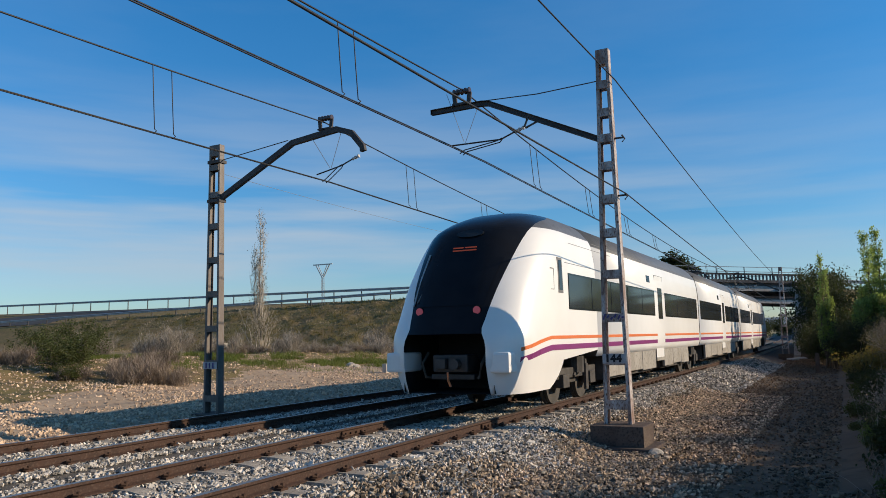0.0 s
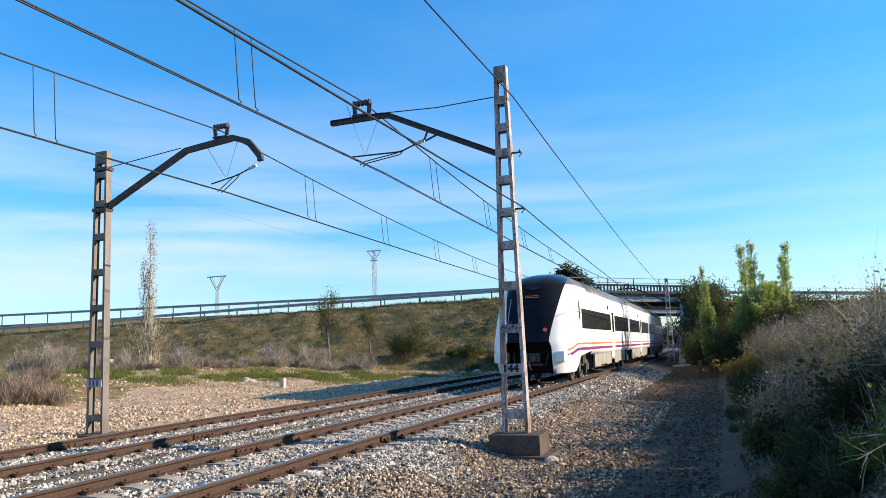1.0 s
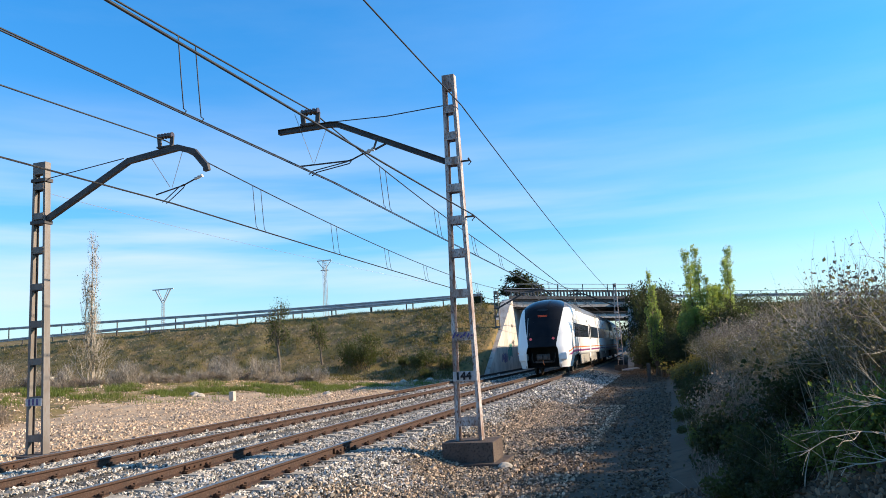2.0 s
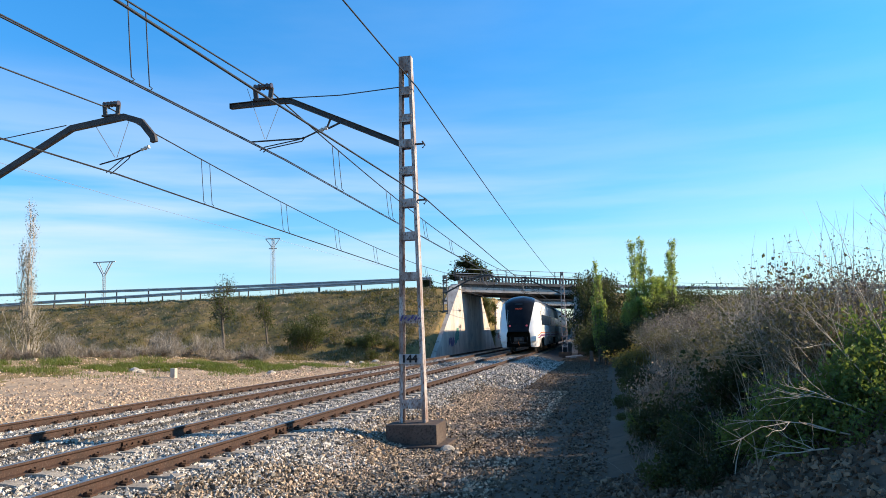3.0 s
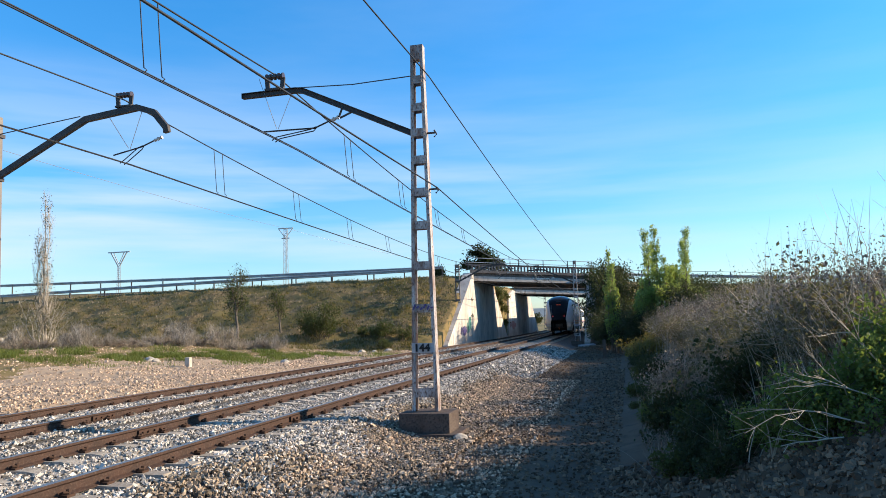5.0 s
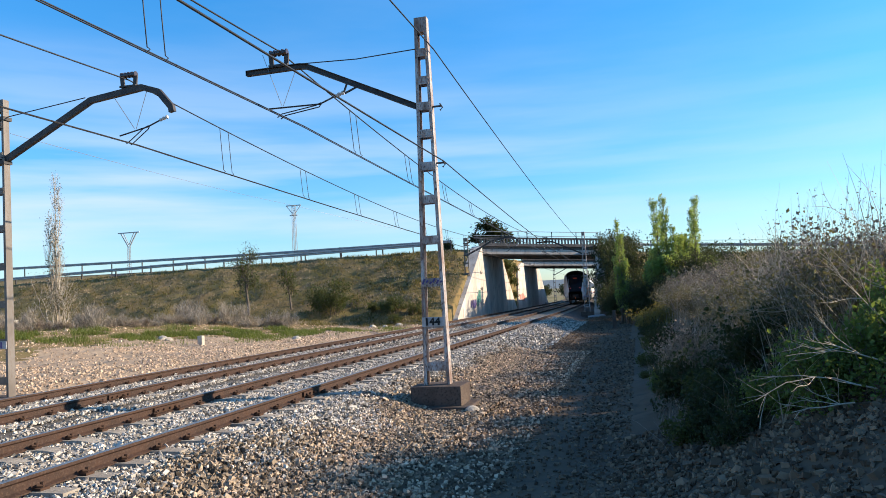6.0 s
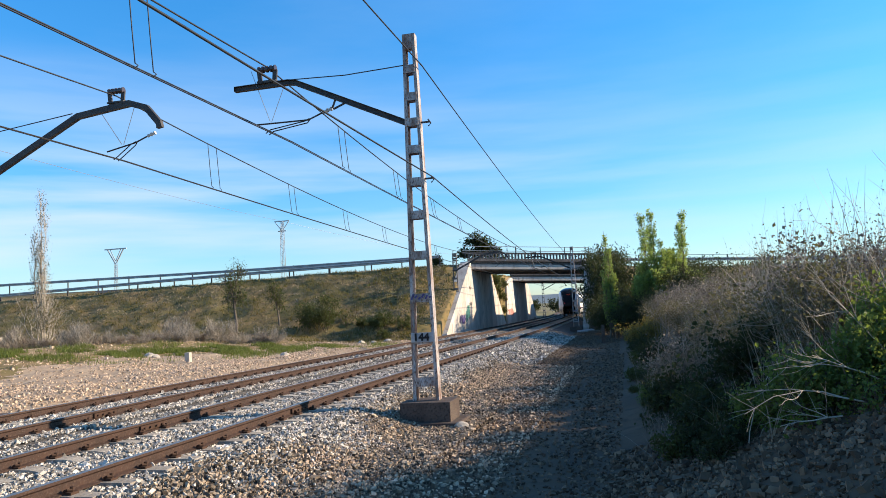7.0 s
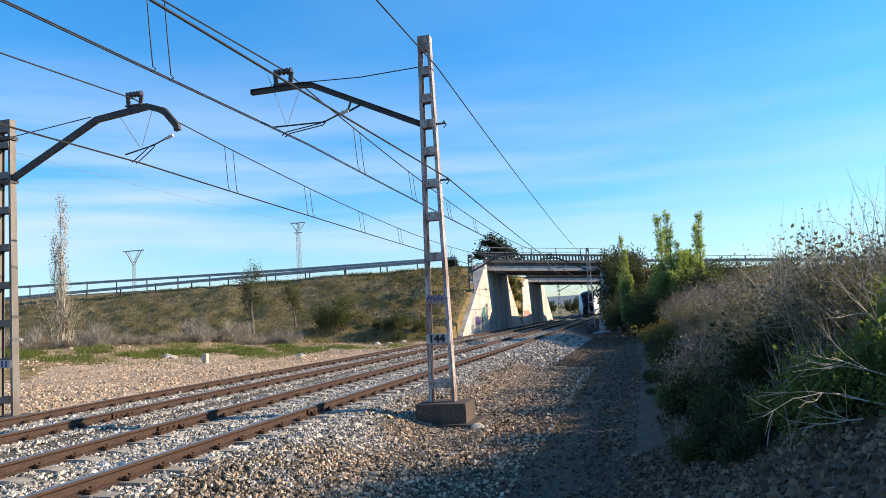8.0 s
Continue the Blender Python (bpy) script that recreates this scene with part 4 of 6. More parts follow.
def bridge(y0, width, z, label, rails):
    t = holder("road_bridge", label, "bridge", "road bridges", at=(0, 0, 0))
    a, b = -13.35, -3.0
    bm = bmesh.new()
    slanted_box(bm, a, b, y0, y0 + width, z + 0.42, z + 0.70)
    part("deck", bm, M["girder"], t, "dark deck slab")
    bm = bmesh.new()
    slanted_box(bm, a, b, y0 - 0.12, y0 + 0.22, z, z + 0.42)
    part("fascia_beam", bm, M["concrete"], t, "pale stained concrete edge beam")
    bm = bmesh.new()
    slanted_box(bm, a, b, y0 + width - 0.2, y0 + width + 0.1, z, z + 0.42)
    part("fascia_beam", bm, M["concrete"], t, "pale stained concrete edge beam")
    n = 5
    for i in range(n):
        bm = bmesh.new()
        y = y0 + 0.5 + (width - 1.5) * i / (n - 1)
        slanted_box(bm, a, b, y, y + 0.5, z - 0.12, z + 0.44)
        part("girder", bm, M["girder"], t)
    bm = bmesh.new()
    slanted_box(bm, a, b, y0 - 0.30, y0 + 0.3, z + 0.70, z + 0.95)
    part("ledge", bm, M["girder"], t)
    bm = bmesh.new()
    slanted_box(bm, a, b, y0 + 0.4, y0 + width - 0.2, z + 0.70, z + 0.82)
    part("road_surface", bm, M["asphalt"], t)
    if rails:
        bm = bmesh.new()
        slanted_box(bm, a, b, -0.06 + y0, 0.06 + y0, 0, 0.10)
        base = finish(bm, "handrail", M["dark"])
        for dz, nm in ((1.35, "beam"), (1.62, "handrail"), (2.02, "handrail")):
            bm = bmesh.new()
            h = 0.17 if nm == "beam" else 0.05
            slanted_box(bm, a - 0.4, b, y0 - 0.08, y0 - 0.02, z + dz, z + dz + h)
            part(nm, bm, M["dark"] if nm == "beam" else M["guard"], t)
        bpy.data.meshes.remove(base)
        bm = bmesh.new()
        box(bm, -0.075, -0.03, 0, 0.075, 0.05, 0.45)
        bal = finish(bm, "baluster", M["girder"])
        for i in range(38):
            x = a + 0.15 + i * 0.272
            o = part("baluster", bal, None, t)
            o.location = (x, y0 - 0.15 + skew(x), z + 0.92 - 0.045 * (x - WALL_L))
        bm = bmesh.new()
        box(bm, -0.035, -0.035, 0, 0.035, 0.035, 1.12)
        post = finish(bm, "post", M["dark"])
        for i in range(6):
            x = a - 0.2 + i * 2.1
            o = part("post", post, None, t)
            o.location = (x, y0 - 0.05 + skew(x), z + 0.93 - 0.045 * (x - WALL_L))
    return t


def guardrail(x0, x1, y, dz, label, zf, top=False):
    """A roadside barrier of posts and a corrugated beam."""
    t = holder("guardrail", label, "guardrail", "guardrails")
    xs = np.arange(x0, x1 + 0.1, 4.0)
    prof = [(0.0, 0.42), (-0.06, 0.47), (-0.06, 0.52), (0.0, 0.57), (-0.06, 0.62), (-0.06, 0.67), (0.0, 0.72)]
    V = [(x, y + skew(x) + py, zf(x) + dz + pz) for x in xs for py, pz in prof]
    k = len(prof)
    F = [(j * k + i, j * k + i + 1, (j + 1) * k + i + 1, (j + 1) * k + i) for j in range(len(xs) - 1) for i in range(k - 1)]
    part("beam", soup("beam", V, F, M["guard"]), None, t)
    if top:
        bm = bmesh.new()
        for x0_, x1_ in zip(xs, xs[1:]):
            bar(bm, (x0_, y + skew(x0_) + 0.05, zf(x0_) + dz + 1.0), (x1_, y + skew(x1_) + 0.05, zf(x1_) + dz + 1.0), 0.04, 0.04)
        part("top_rail", bm, M["guard"], t)
    bm = bmesh.new()
    box(bm, -0.05, 0.01, -0.8, 0.05, 0.1, 1.02 if top else 0.74)
    pm = finish(bm, "post", M["dark"])
    for x in xs:
        o = part("post", pm, None, t)
        o.location = (x, y + skew(x), zf(x) + dz)
    return t


def road(y0, y1, dz, near):
    bm = bmesh.new()
    for xs in ((-200, -100, -50, -30, -17, -15, -13.36), (-2.88, 1, 6, 15, 30, 60, 140)):
        rows = [[bm.verts.new((x, y + skew(x), f(x) + dz)) for x in xs] for y, f in ((y0, near), (y1, crest_far))]
        for i in range(len(xs) - 1):
            bm.faces.new((rows[0][i], rows[0][i + 1], rows[1][i + 1], rows[1][i]))
    thing("road", bm, M["asphalt"], "asphalt carriageway along the embankment", "road", kind="structure")


def crossing():
    abutment("wall_west_1", WALL_L, -13.9, [(54.4, -1.3), (54.4, -0.25), (64.6, 5.35), (65.2, 5.65), (66.0, 5.65), (66.1, 5.0), (75.6, 4.92), (76.0, 4.75), (84.4, -0.3), (84.4, -1.6)],
             "tall pale stained concrete abutment wall beside the track")
    abutment("wall_west_2", WALL_L, -13.9, [(85.2, -1.6), (85.2, -0.3), (86.1, 4.2), (89.3, 4.9), (91.5, 4.9), (104, 4.55), (107, 4.5), (117.2, -0.4), (117.2, -1.6)],
             "second pale concrete abutment wall with sloping ends")
    k = skew(WALL_R)
    abutment("wall_east", WALL_R, -2.4, [(54.6 + k, -1.2), (54.6 + k, -0.25), (64.2 + k, 5.15), (65.0 + k, 5.5), (66.0 + k, 5.5), (66.1 + k, 5.0), (75.9 + k, 4.9), (77 + k, 4.75), (80.5 + k, 3.7),
             (84.5 + k, 3.7), (89 + k, 4.9), (91.5 + k, 4.9), (104 + k, 4.55), (106 + k, 4.3), (117.5 + k, -0.4), (117.5 + k, -1.6)], "shaded concrete abutment wall opposite the pale one")
    # the two dark entries paint the shade of wall holes as flat strokes
    for y0, y1, z0, z1, m, lab in ((62.2, 63.6, 0.3, 1.9, "green_paint", "faded green spray-painted letters"), (59.6, 61.6, 0.2, 1.1, "violet", "faded dark spray-painted tag"), (63.9, 64.8, 1.7, 2.1, "girder", "dark strokes painted for the shade of a wall hole"), (64.0, 64.7, 3.1, 3.5, "girder", "dark strokes painted for the shade of a wall hole"), (86.5, 90.5, 0.2, 1.3, "pink_paint", "faded pink spray-painted letters")):
        bm = bmesh.new()
        rng = np.random.default_rng(int(y0 * 10))
        for i in range(9):
            u = (i + rng.uniform(-0.3, 0.3)) / 8
            y = y0 + (y1 - y0) * min(1, max(0, u))
            a, b = z0 + (z1 - z0) * rng.uniform(0, 0.35), z0 + (z1 - z0) * rng.uniform(0.55, 1.0)
            w = (y1 - y0) * rng.uniform(0.05, 0.13)
            x = WALL_L + drift(y) * 0.25 + 0.004 + 0.002 * i
            q = rng.uniform(-0.2, 0.2)
            bm.faces.new([bm.verts.new(v) for v in ((x, y - w, a), (x, y + w, a + 0.1), (x, y + w + q, b), (x, y - w + q, b - 0.08))])
        thing("graffiti", bm, M[m], lab, "graffiti", "wall markings")
    bridge(65.6, 10.0, 4.95, "concrete road bridge with baluster railing over the railway", True)
    bridge(91.5, 12.0, 4.60, "second dark road bridge behind the first", False)
    guardrail(-190, -15, 66.4, 0.10, "long galvanised roadside guardrail on the embankment crest", crest)
    guardrail(-190, -15, 76.0, 0.80, "second galvanised guardrail across the carriageway", crest_far)
    guardrail(-2.5, 90, 66.6, 0.15, "galvanised guardrail on the embankment crest", crest, True)
    road(67.5, 76.0, 0.10, crest)
    road(92.0, 103.0, -0.25, crest_far)


crossing()


# ---- the train: local y = 0 at its tail lamps, x = 0 on the track's centre, z = 0 on the rails ----
SIDE = [(0.95, 1.40), (1.10, 1.455), (1.35, 1.47), (2.0, 1.47), (2.8, 1.465), (3.2, 1.435), (3.5, 1.375), (3.62, 1.32), (3.8, 1.18), (4.0, 0.94), (4.14, 0.64), (4.21, 0.3), (4.23, 0.0)]


def half_width(z):
    for (za, wa), (zb, wb) in zip(SIDE, SIDE[1:]):
        if z <= zb:
            return wa + (wb - wa) * max(0, (z - za)) / (zb - za)
    return 0.0


def car_body(y0, y1):
    """A straight car shell with its roof."""
    bm = bmesh.new()
    prof = [(w, z) for z, w in SIDE] + [(-w, z) for z, w in SIDE[-2::-1]]
    ends = [[bm.verts.new((x, y, z)) for x, z in prof] for y in (y0, y1)]
    for i in range(len(prof) - 1):
        f = bm.faces.new((ends[0][i], ends[0][i + 1], ends[1][i + 1], ends[1][i]))
        f.material_index = 1 if (prof[i][1] + prof[i + 1][1]) / 2 > 3.55 else 0
        f.smooth = True
    for e in ends:
        bm.faces.new(e).material_index = 2
    bm.faces.new((ends[0][0], ends[0][-1], ends[1][-1], ends[1][0])).material_index = 2
    return bm


FACE = [(0.40, -0.22), (0.6, -0.31), (0.95, -0.38), (1.35, -0.36), (1.50, -0.32), (1.70, -0.21), (1.93, -0.08), (2.375, 0.14), (2.8, 0.45), (3.2, 0.75), (3.5, 1.0), (3.65, 1.15), (3.8, 1.42), (4.0, 1.92), (4.14, 2.65), (4.22, 3.7)]
MASK = [(1.5, 0.70), (1.6, 0.75), (1.7, 0.77), (1.95, 0.80), (2.375, 0.885), (3.0, 0.99), (3.65, 1.09)]


def nose_depth(z):
    """How far the corners of the cab sweep back at a height."""
    return 1.22 + 0.36 * min(1.0, max(0.0, (z - 1.4) / 2.1))


def mask_half(z, w):
    if z > 3.65:
        return w * (0.826 + 0.15 * min(1.0, (z - 3.65) / 0.3))
    for (za, a), (zb, b) in zip(MASK, MASK[1:]):
        if z <= zb:
            return a + (b - a) * max(0.0, z - za) / (zb - za)
    return MASK[-1][1]


def face_y(z):
    for (za, a), (zb, b) in zip(FACE, FACE[1:]):
        if z <= zb:
            return a + (b - a) * max(0, z - za) / (zb - za)
    return FACE[-1][1]


NOSE_END = 4.6


def cab_shell():
    """The raked, rounded end of the train: level outlines stacked from skirt to roof."""
    bm = bmesh.new()
    zs = [0.40, 0.5, 0.65, 0.8, 0.95, 1.1, 1.25, 1.38, 1.5, 1.6, 1.75, 1.9, 2.1, 2.3, 2.5, 2.7, 2.9, 3.1, 3.3, 3.5, 3.62, 3.72, 3.82, 3.92, 4.02, 4.1, 4.17, 4.22]
    K, N = 11, 20
    rows = []
    for z in zs:
        w = half_width(max(z, 1.0)) if z > 0.9 else 1.40 - 0.10 * (0.9 - z) / 0.5
        yf = face_y(z)
        c = nose_depth(z)
        # half-width of the black mask, and of the coupler bay below it
        m = mask_half(z, w) if z > 1.5 else (0.77 if z > 1.45 else 0.82 if z > 1.3 else 0.845)
        m = min(0.99, m / w)
        am = math.asin(min(1, m ** (1 / 0.72)))
        row = []
        for k in range(N + 1):
            a = am * k / K if k <= K else am + (math.pi / 2 - am) * (k - K) / (N - K)
            row.append((w * math.sin(a) ** 0.72, yf + c * (1 - max(0.0, math.cos(a)) ** 0.8)))
        ye = NOSE_END if z > 0.97 else 2.3 - 0.55 * max(0.0, (0.95 - z) / 0.55) ** 2.2
        y1 = row[-1][1]
        for k in range(1, 9):
            row.append((w, y1 + (max(ye, y1 + 0.02) - y1) * k / 8))
        rows.append([[bm.verts.new((s * x, y, z)) for x, y in row] for s in (1, -1)])
    n = len(rows[0][0])
    for j in range(len(zs) - 1):
        zc = (zs[j] + zs[j + 1]) / 2
        for s in (0, 1):
            A, B = rows[j][s], rows[j + 1][s]
            for k in range(n - 1):
                # the open coupler bay
                if zc < 1.5 and k < K:
                    continue
                f = bm.faces.new((A[k], A[k + 1], B[k + 1], B[k]) if s == 0 else (A[k + 1], A[k], B[k], B[k + 1]))
                f.material_index = 1 if zc > 1.5 and k < K else (2 if zc > 3.62 else 0)
                f.smooth = True
    bmesh.ops.remove_doubles(bm, verts=bm.verts[:], dist=0.0005)
    return bm


def strip(bm, pts_lo, pts_hi, x):
    lo = [bm.verts.new((x, y, z)) for y, z in pts_lo]
    hi = [bm.verts.new((x, y, z)) for y, z in pts_hi]
    for i in range(len(lo) - 1):
        bm.faces.new((lo[i], lo[i + 1], hi[i + 1], hi[i]))


def side_panel(bm, s, y0, y1, z0, z1, proud=0.006, thick=0.03):
    """A thin panel that lies on the car's side, following its lean."""
    V = []
    for dz in (0, 1):
        z = z0 + (z1 - z0) * dz
        w = half_width(z)
        for y in (y0, y1):
            for o in (proud, proud - thick):
                V.append(bm.verts.new((s * (w + o), y, z)))
    for f in ((0, 2, 6, 4), (1, 5, 7, 3), (0, 4, 5, 1), (2, 3, 7, 6), (0, 1, 3, 2), (4, 6, 7, 5)):
        bm.faces.new([V[i] for i in f])


def bogie(parent, y):
    bm = bmesh.new()
    for s in (-1, 1):
        box(bm, s * 1.08 - 0.07, y - 1.45, 0.52, s * 1.08 + 0.07, y + 1.45, 0.74, bevel=0.02)
        for dy in (-0.95, 0.95):
            box(bm, s * 1.12 - 0.12, y + dy - 0.2, 0.34, s * 1.12 + 0.12, y + dy + 0.2, 0.62, bevel=0.02)
            tube(bm, [(s * 1.12, y + dy - 0.32, 0.6), (s * 1.12, y + dy - 0.32, 0.9)], 0.08, 8)
        tube(bm, [(s * 1.16, y - 0.25, 0.55), (s * 1.16, y + 0.3, 0.98)], 0.045, 6)
        tube(bm, [(s * 1.1, y, 0.62), (s * 1.1, y, 0.98)], 0.22, 10)
        box(bm, s * 1.2 - 0.03, y + 0.45, 0.22, s * 1.2 + 0.03, y + 0.62, 0.8)
    box(bm, -1.0, y - 0.5, 0.4, 1.0, y + 0.5, 0.72)
    b = part("bogie", bm, M["under"], parent, "grimy dark bogie frame with springs")
    for dy in (-0.95, 0.95):
        bm = bmesh.new()
        for s in (-1, 1):
            tube(bm, [(s * 0.80, y + dy, 0.45), (s * 0.86, y + dy, 0.45)], 0.48, 24)
            tube(bm, [(s * 0.85, y + dy, 0.45), (s * 0.94, y + dy, 0.45)], 0.45, 24)
            tube(bm, [(s * 0.94, y + dy, 0.45), (s * 1.05, y + dy, 0.45)], 0.12, 10)
        tube(bm, [(-0.8, y + dy, 0.45), (0.8, y + dy, 0.45)], 0.09, 8)
        part("wheelset", bm, M["under"], b, "steel wheelset")


def cab_end(t, flip):
    """Cab shell and all that belongs to it, as parts of t; flip turns it for the far end."""
    turn = Matrix.Identity(4) if not flip else Matrix.Translation((0, flip, 0)) @ Matrix.Rotation(math.pi, 4, "Z")

    def put(name, bm, mats, label="", smooth=False, parent=t):
        if parent is t:
            bmesh.ops.transform(bm, matrix=turn, verts=bm.verts[:])
        return part(name, bm, mats, parent, label, smooth)

    shell = put("cab_shell", cab_shell(), [M["white"], M["black"], M["roof"]], "white rounded cab end with a black windscreen mask")
    bm = bmesh.new()
    box(bm, -0.93, -0.10, 0.42, 0.93, 1.3, 1.53)
    bmesh.ops.delete(bm, geom=[f for f in bm.faces if f.calc_center_median().y < 0.1], context="FACES_ONLY")
    put("coupler_bay", bm, M["void"], "open coupler bay, coloured black for its inner shade")
    bm = bmesh.new()
    box(bm, -0.36, -0.30, 0.80, 0.36, 0.2, 1.12, bevel=0.03)
    box(bm, -0.26, -0.42, 0.86, -0.04, -0.28, 1.06, bevel=0.02)
    tube(bm, [(0.14, -0.44, 0.95), (0.14, -0.28, 0.95)], 0.10, 12)
    tube(bm, [(0, -0.2, 0.95), (0, 0.8, 0.95)], 0.11, 10)
    box(bm, -0.45, -0.2, 0.66, 0.45, 0.1, 0.76, bevel=0.02)
    bmesh.ops.translate(bm, verts=bm.verts[:], vec=(0, 0.3, 0))
    put("coupler", bm, M["dark"], "dark automatic coupler head")
    for s in (-1, 1):
        bm = bmesh.new()
        tube(bm, [(s * 0.62, 0.3, 1.15), (s * 0.62, 0.06, 0.95), (s * 0.55, 0.08, 0.7), (s * 0.4, 0.3, 0.68)], 0.03, 6)
        put("brake_hose", bm, M["under"], "black rubber brake hose")
    bm = bmesh.new()
    tube(bm, [(-0.02, -0.06, 0.80), (0.0, -0.09, 0.66), (0.05, -0.08, 0.54)], 0.022, 6)
    put("coupling_tag", bm, M["orange"], "small red coupling tag")
    for s in (-1, 1):
        bm = bmesh.new()
        y = 0.12
        tube(bm, [(s * 0.60, y - 0.17, 1.93), (s * 0.60, y - 0.02, 1.93)], 0.085, 18)
        bez = put("lamp_bezel", bm, M["black"])
        bm = bmesh.new()
        tube(bm, [(s * 0.60, y - 0.19, 1.93), (s * 0.60, y - 0.12, 1.93)], 0.072, 18)
        put("tail_lamp", bm, M["tail"] if not flip else M["pale"], "round red tail lamp" if not flip else "round clear headlamp")
    if not flip:
        for x0, x1, z in ((-0.26, -0.04, 3.20), (0.0, 0.25, 3.20), (-0.25, 0.26, 3.14)):
            bm = bmesh.new()
            y = face_y(z) - 0.012
            box(bm, x0, y, z - 0.014, x1, y + 0.02, z + 0.010)
            put("display_bar", bm, M["led"], "dim red bar of an unreadable display")
    bm = bmesh.new()
    for k in range(20):
        a = 2 * math.pi * k / 20
        z = 3.50 + 0.08 * math.sin(a)
        x = 0.30 * math.cos(a)
        bm.verts.new((x, face_y(z) + 0.02 + 0.2 * abs(x) ** 2, z))
    bm.faces.new(bm.verts[:])
    r = bmesh.ops.extrude_face_region(bm, geom=bm.faces[:])
    bmesh.ops.translate(bm, verts=[v for v in r["geom"] if isinstance(v, bmesh.types.BMVert)], vec=(0, -0.05, 0.01))
    put("marker_light", bm, M["glass"], "dark oval upper light housing")
    # the windscreen inside the black mask, with its seal
    rows_ = []
    bm = bmesh.new()
    for z in (2.02, 2.2, 2.4, 2.6, 2.8, 2.95):
        hw = 0.70 + 0.16 * (z - 2.0)
        row = []
        for k in range(-8, 9):
            x = hw * k / 8
            w, c = half_width(z), nose_depth(z)
            a = math.asin(min(1, (abs(x) / w) ** (1 / 0.72)))
            row.append(bm.verts.new((x, face_y(z) + c * (1 - math.cos(a) ** 0.8) - 0.012, z)))
        rows_.append(row)
    for A, B in zip(rows_, rows_[1:]):
        for k in range(16):
            bm.faces.new((A[k], A[k + 1], B[k + 1], B[k])).smooth = True
    put("windscreen", bm, M["screen"], "large dark raked windscreen")
    # wipers and window edges
    bm = bmesh.new()
    tube(bm, [(-0.70, face_y(2.1) + 0.04, 2.10), (-0.50, face_y(2.9) + 0.0, 2.85)], 0.016, 5)
    put("wiper", bm, M["seam"], "long windscreen wiper")
    bm = bmesh.new()
    tube(bm, [(-0.78, face_y(2.05) + 0.07, 2.05), (-0.80, face_y(2.6) + 0.10, 2.6), (-0.80, face_y(3.1) + 0.10, 3.1)], 0.018, 5)
    put("window_seal", bm, M["guard"], "pale edge of the windscreen")
    # step fairings on both corners
    for s in (-1, 1):
        bm = bmesh.new()
        box(bm, s * 1.07 - 0.20, -0.20, 0.80, s * 1.07 + 0.20, 0.50, 1.17, bevel=0.05)
        put("corner_fairing", bm, M["white"], "boxy white corner fairing")
    # driver's side windows and hatch lines
    for s in (-1, 1):
        bm = bmesh.new()
        side_panel(bm, s, 1.98, 2.26, 2.30, 3.02, 0.010)
        fr = put("side_window", bm, M["seam"], "narrow driver's side window")
        bm = bmesh.new()
        side_panel(bm, s, 2.03, 2.21, 2.36, 2.97, 0.016)
        put("pane", bm, M["glass"])
        bm = bmesh.new()
        for y, z0, z1 in ((1.72, 2.35, 2.78),):
            side_panel(bm, s, y, y + 0.012, z0, z1, 0.003)
            side_panel(bm, s, y - 0.16, y, z1 - 0.012, z1, 0.003)
            side_panel(bm, s, y - 0.16, y, z0, z0 + 0.012, 0.003)
        side_panel(bm, s, 2.45, 5.5, 2.945, 2.957, 0.003)
        side_panel(bm, s, 2.9, 6.2, 3.40, 3.41, 0.003)
        put("panel_line", bm, M["seam"])
        # stripes slope down towards the nose
        for m, z0, z1, nm in ((M["orange"], 1.375, 1.44, "orange_stripe"), (M["purple"], 1.16, 1.265, "purple_stripe")):
            bm = bmesh.new()
            drop = 0.20
            pts = [(0.20, -drop), (0.5, -drop * 0.7), (0.85, -drop * 0.36), (1.2, -0.03), (1.5, 0.0), (NOSE_END, 0.0)]
            lo = [bm.verts.new((s * 1.478, y, z0 + d)) for y, d in pts]
            hi = [bm.verts.new((s * 1.478, y, z1 + d)) for y, d in pts]
            # follow the rounding of the nose
            for i, (y, d) in enumerate(pts[:3]):
                for v in (lo[i], hi[i]):
                    c = nose_depth(1.3)
                    yy = min(c, max(0.0, (y - face_y(1.3))))
                    ca = max(0.0, 1 - yy / c) ** (1 / 0.8)
                    v.co.x = s * (half_width(v.co.z) * max(0.05, 1 - ca * ca) ** 0.36 + 0.022)
            for i in range(len(pts) - 1):
                bm.faces.new((lo[i], lo[i + 1], hi[i + 1], hi[i]))
            r = bmesh.ops.extrude_face_region(bm, geom=bm.faces[:])
            bmesh.ops.translate(bm, verts=[v for v in r["geom"] if isinstance(v, bmesh.types.BMVert)], vec=(-s * 0.02, 0, 0))
            put(nm, bm, m)
    return shell


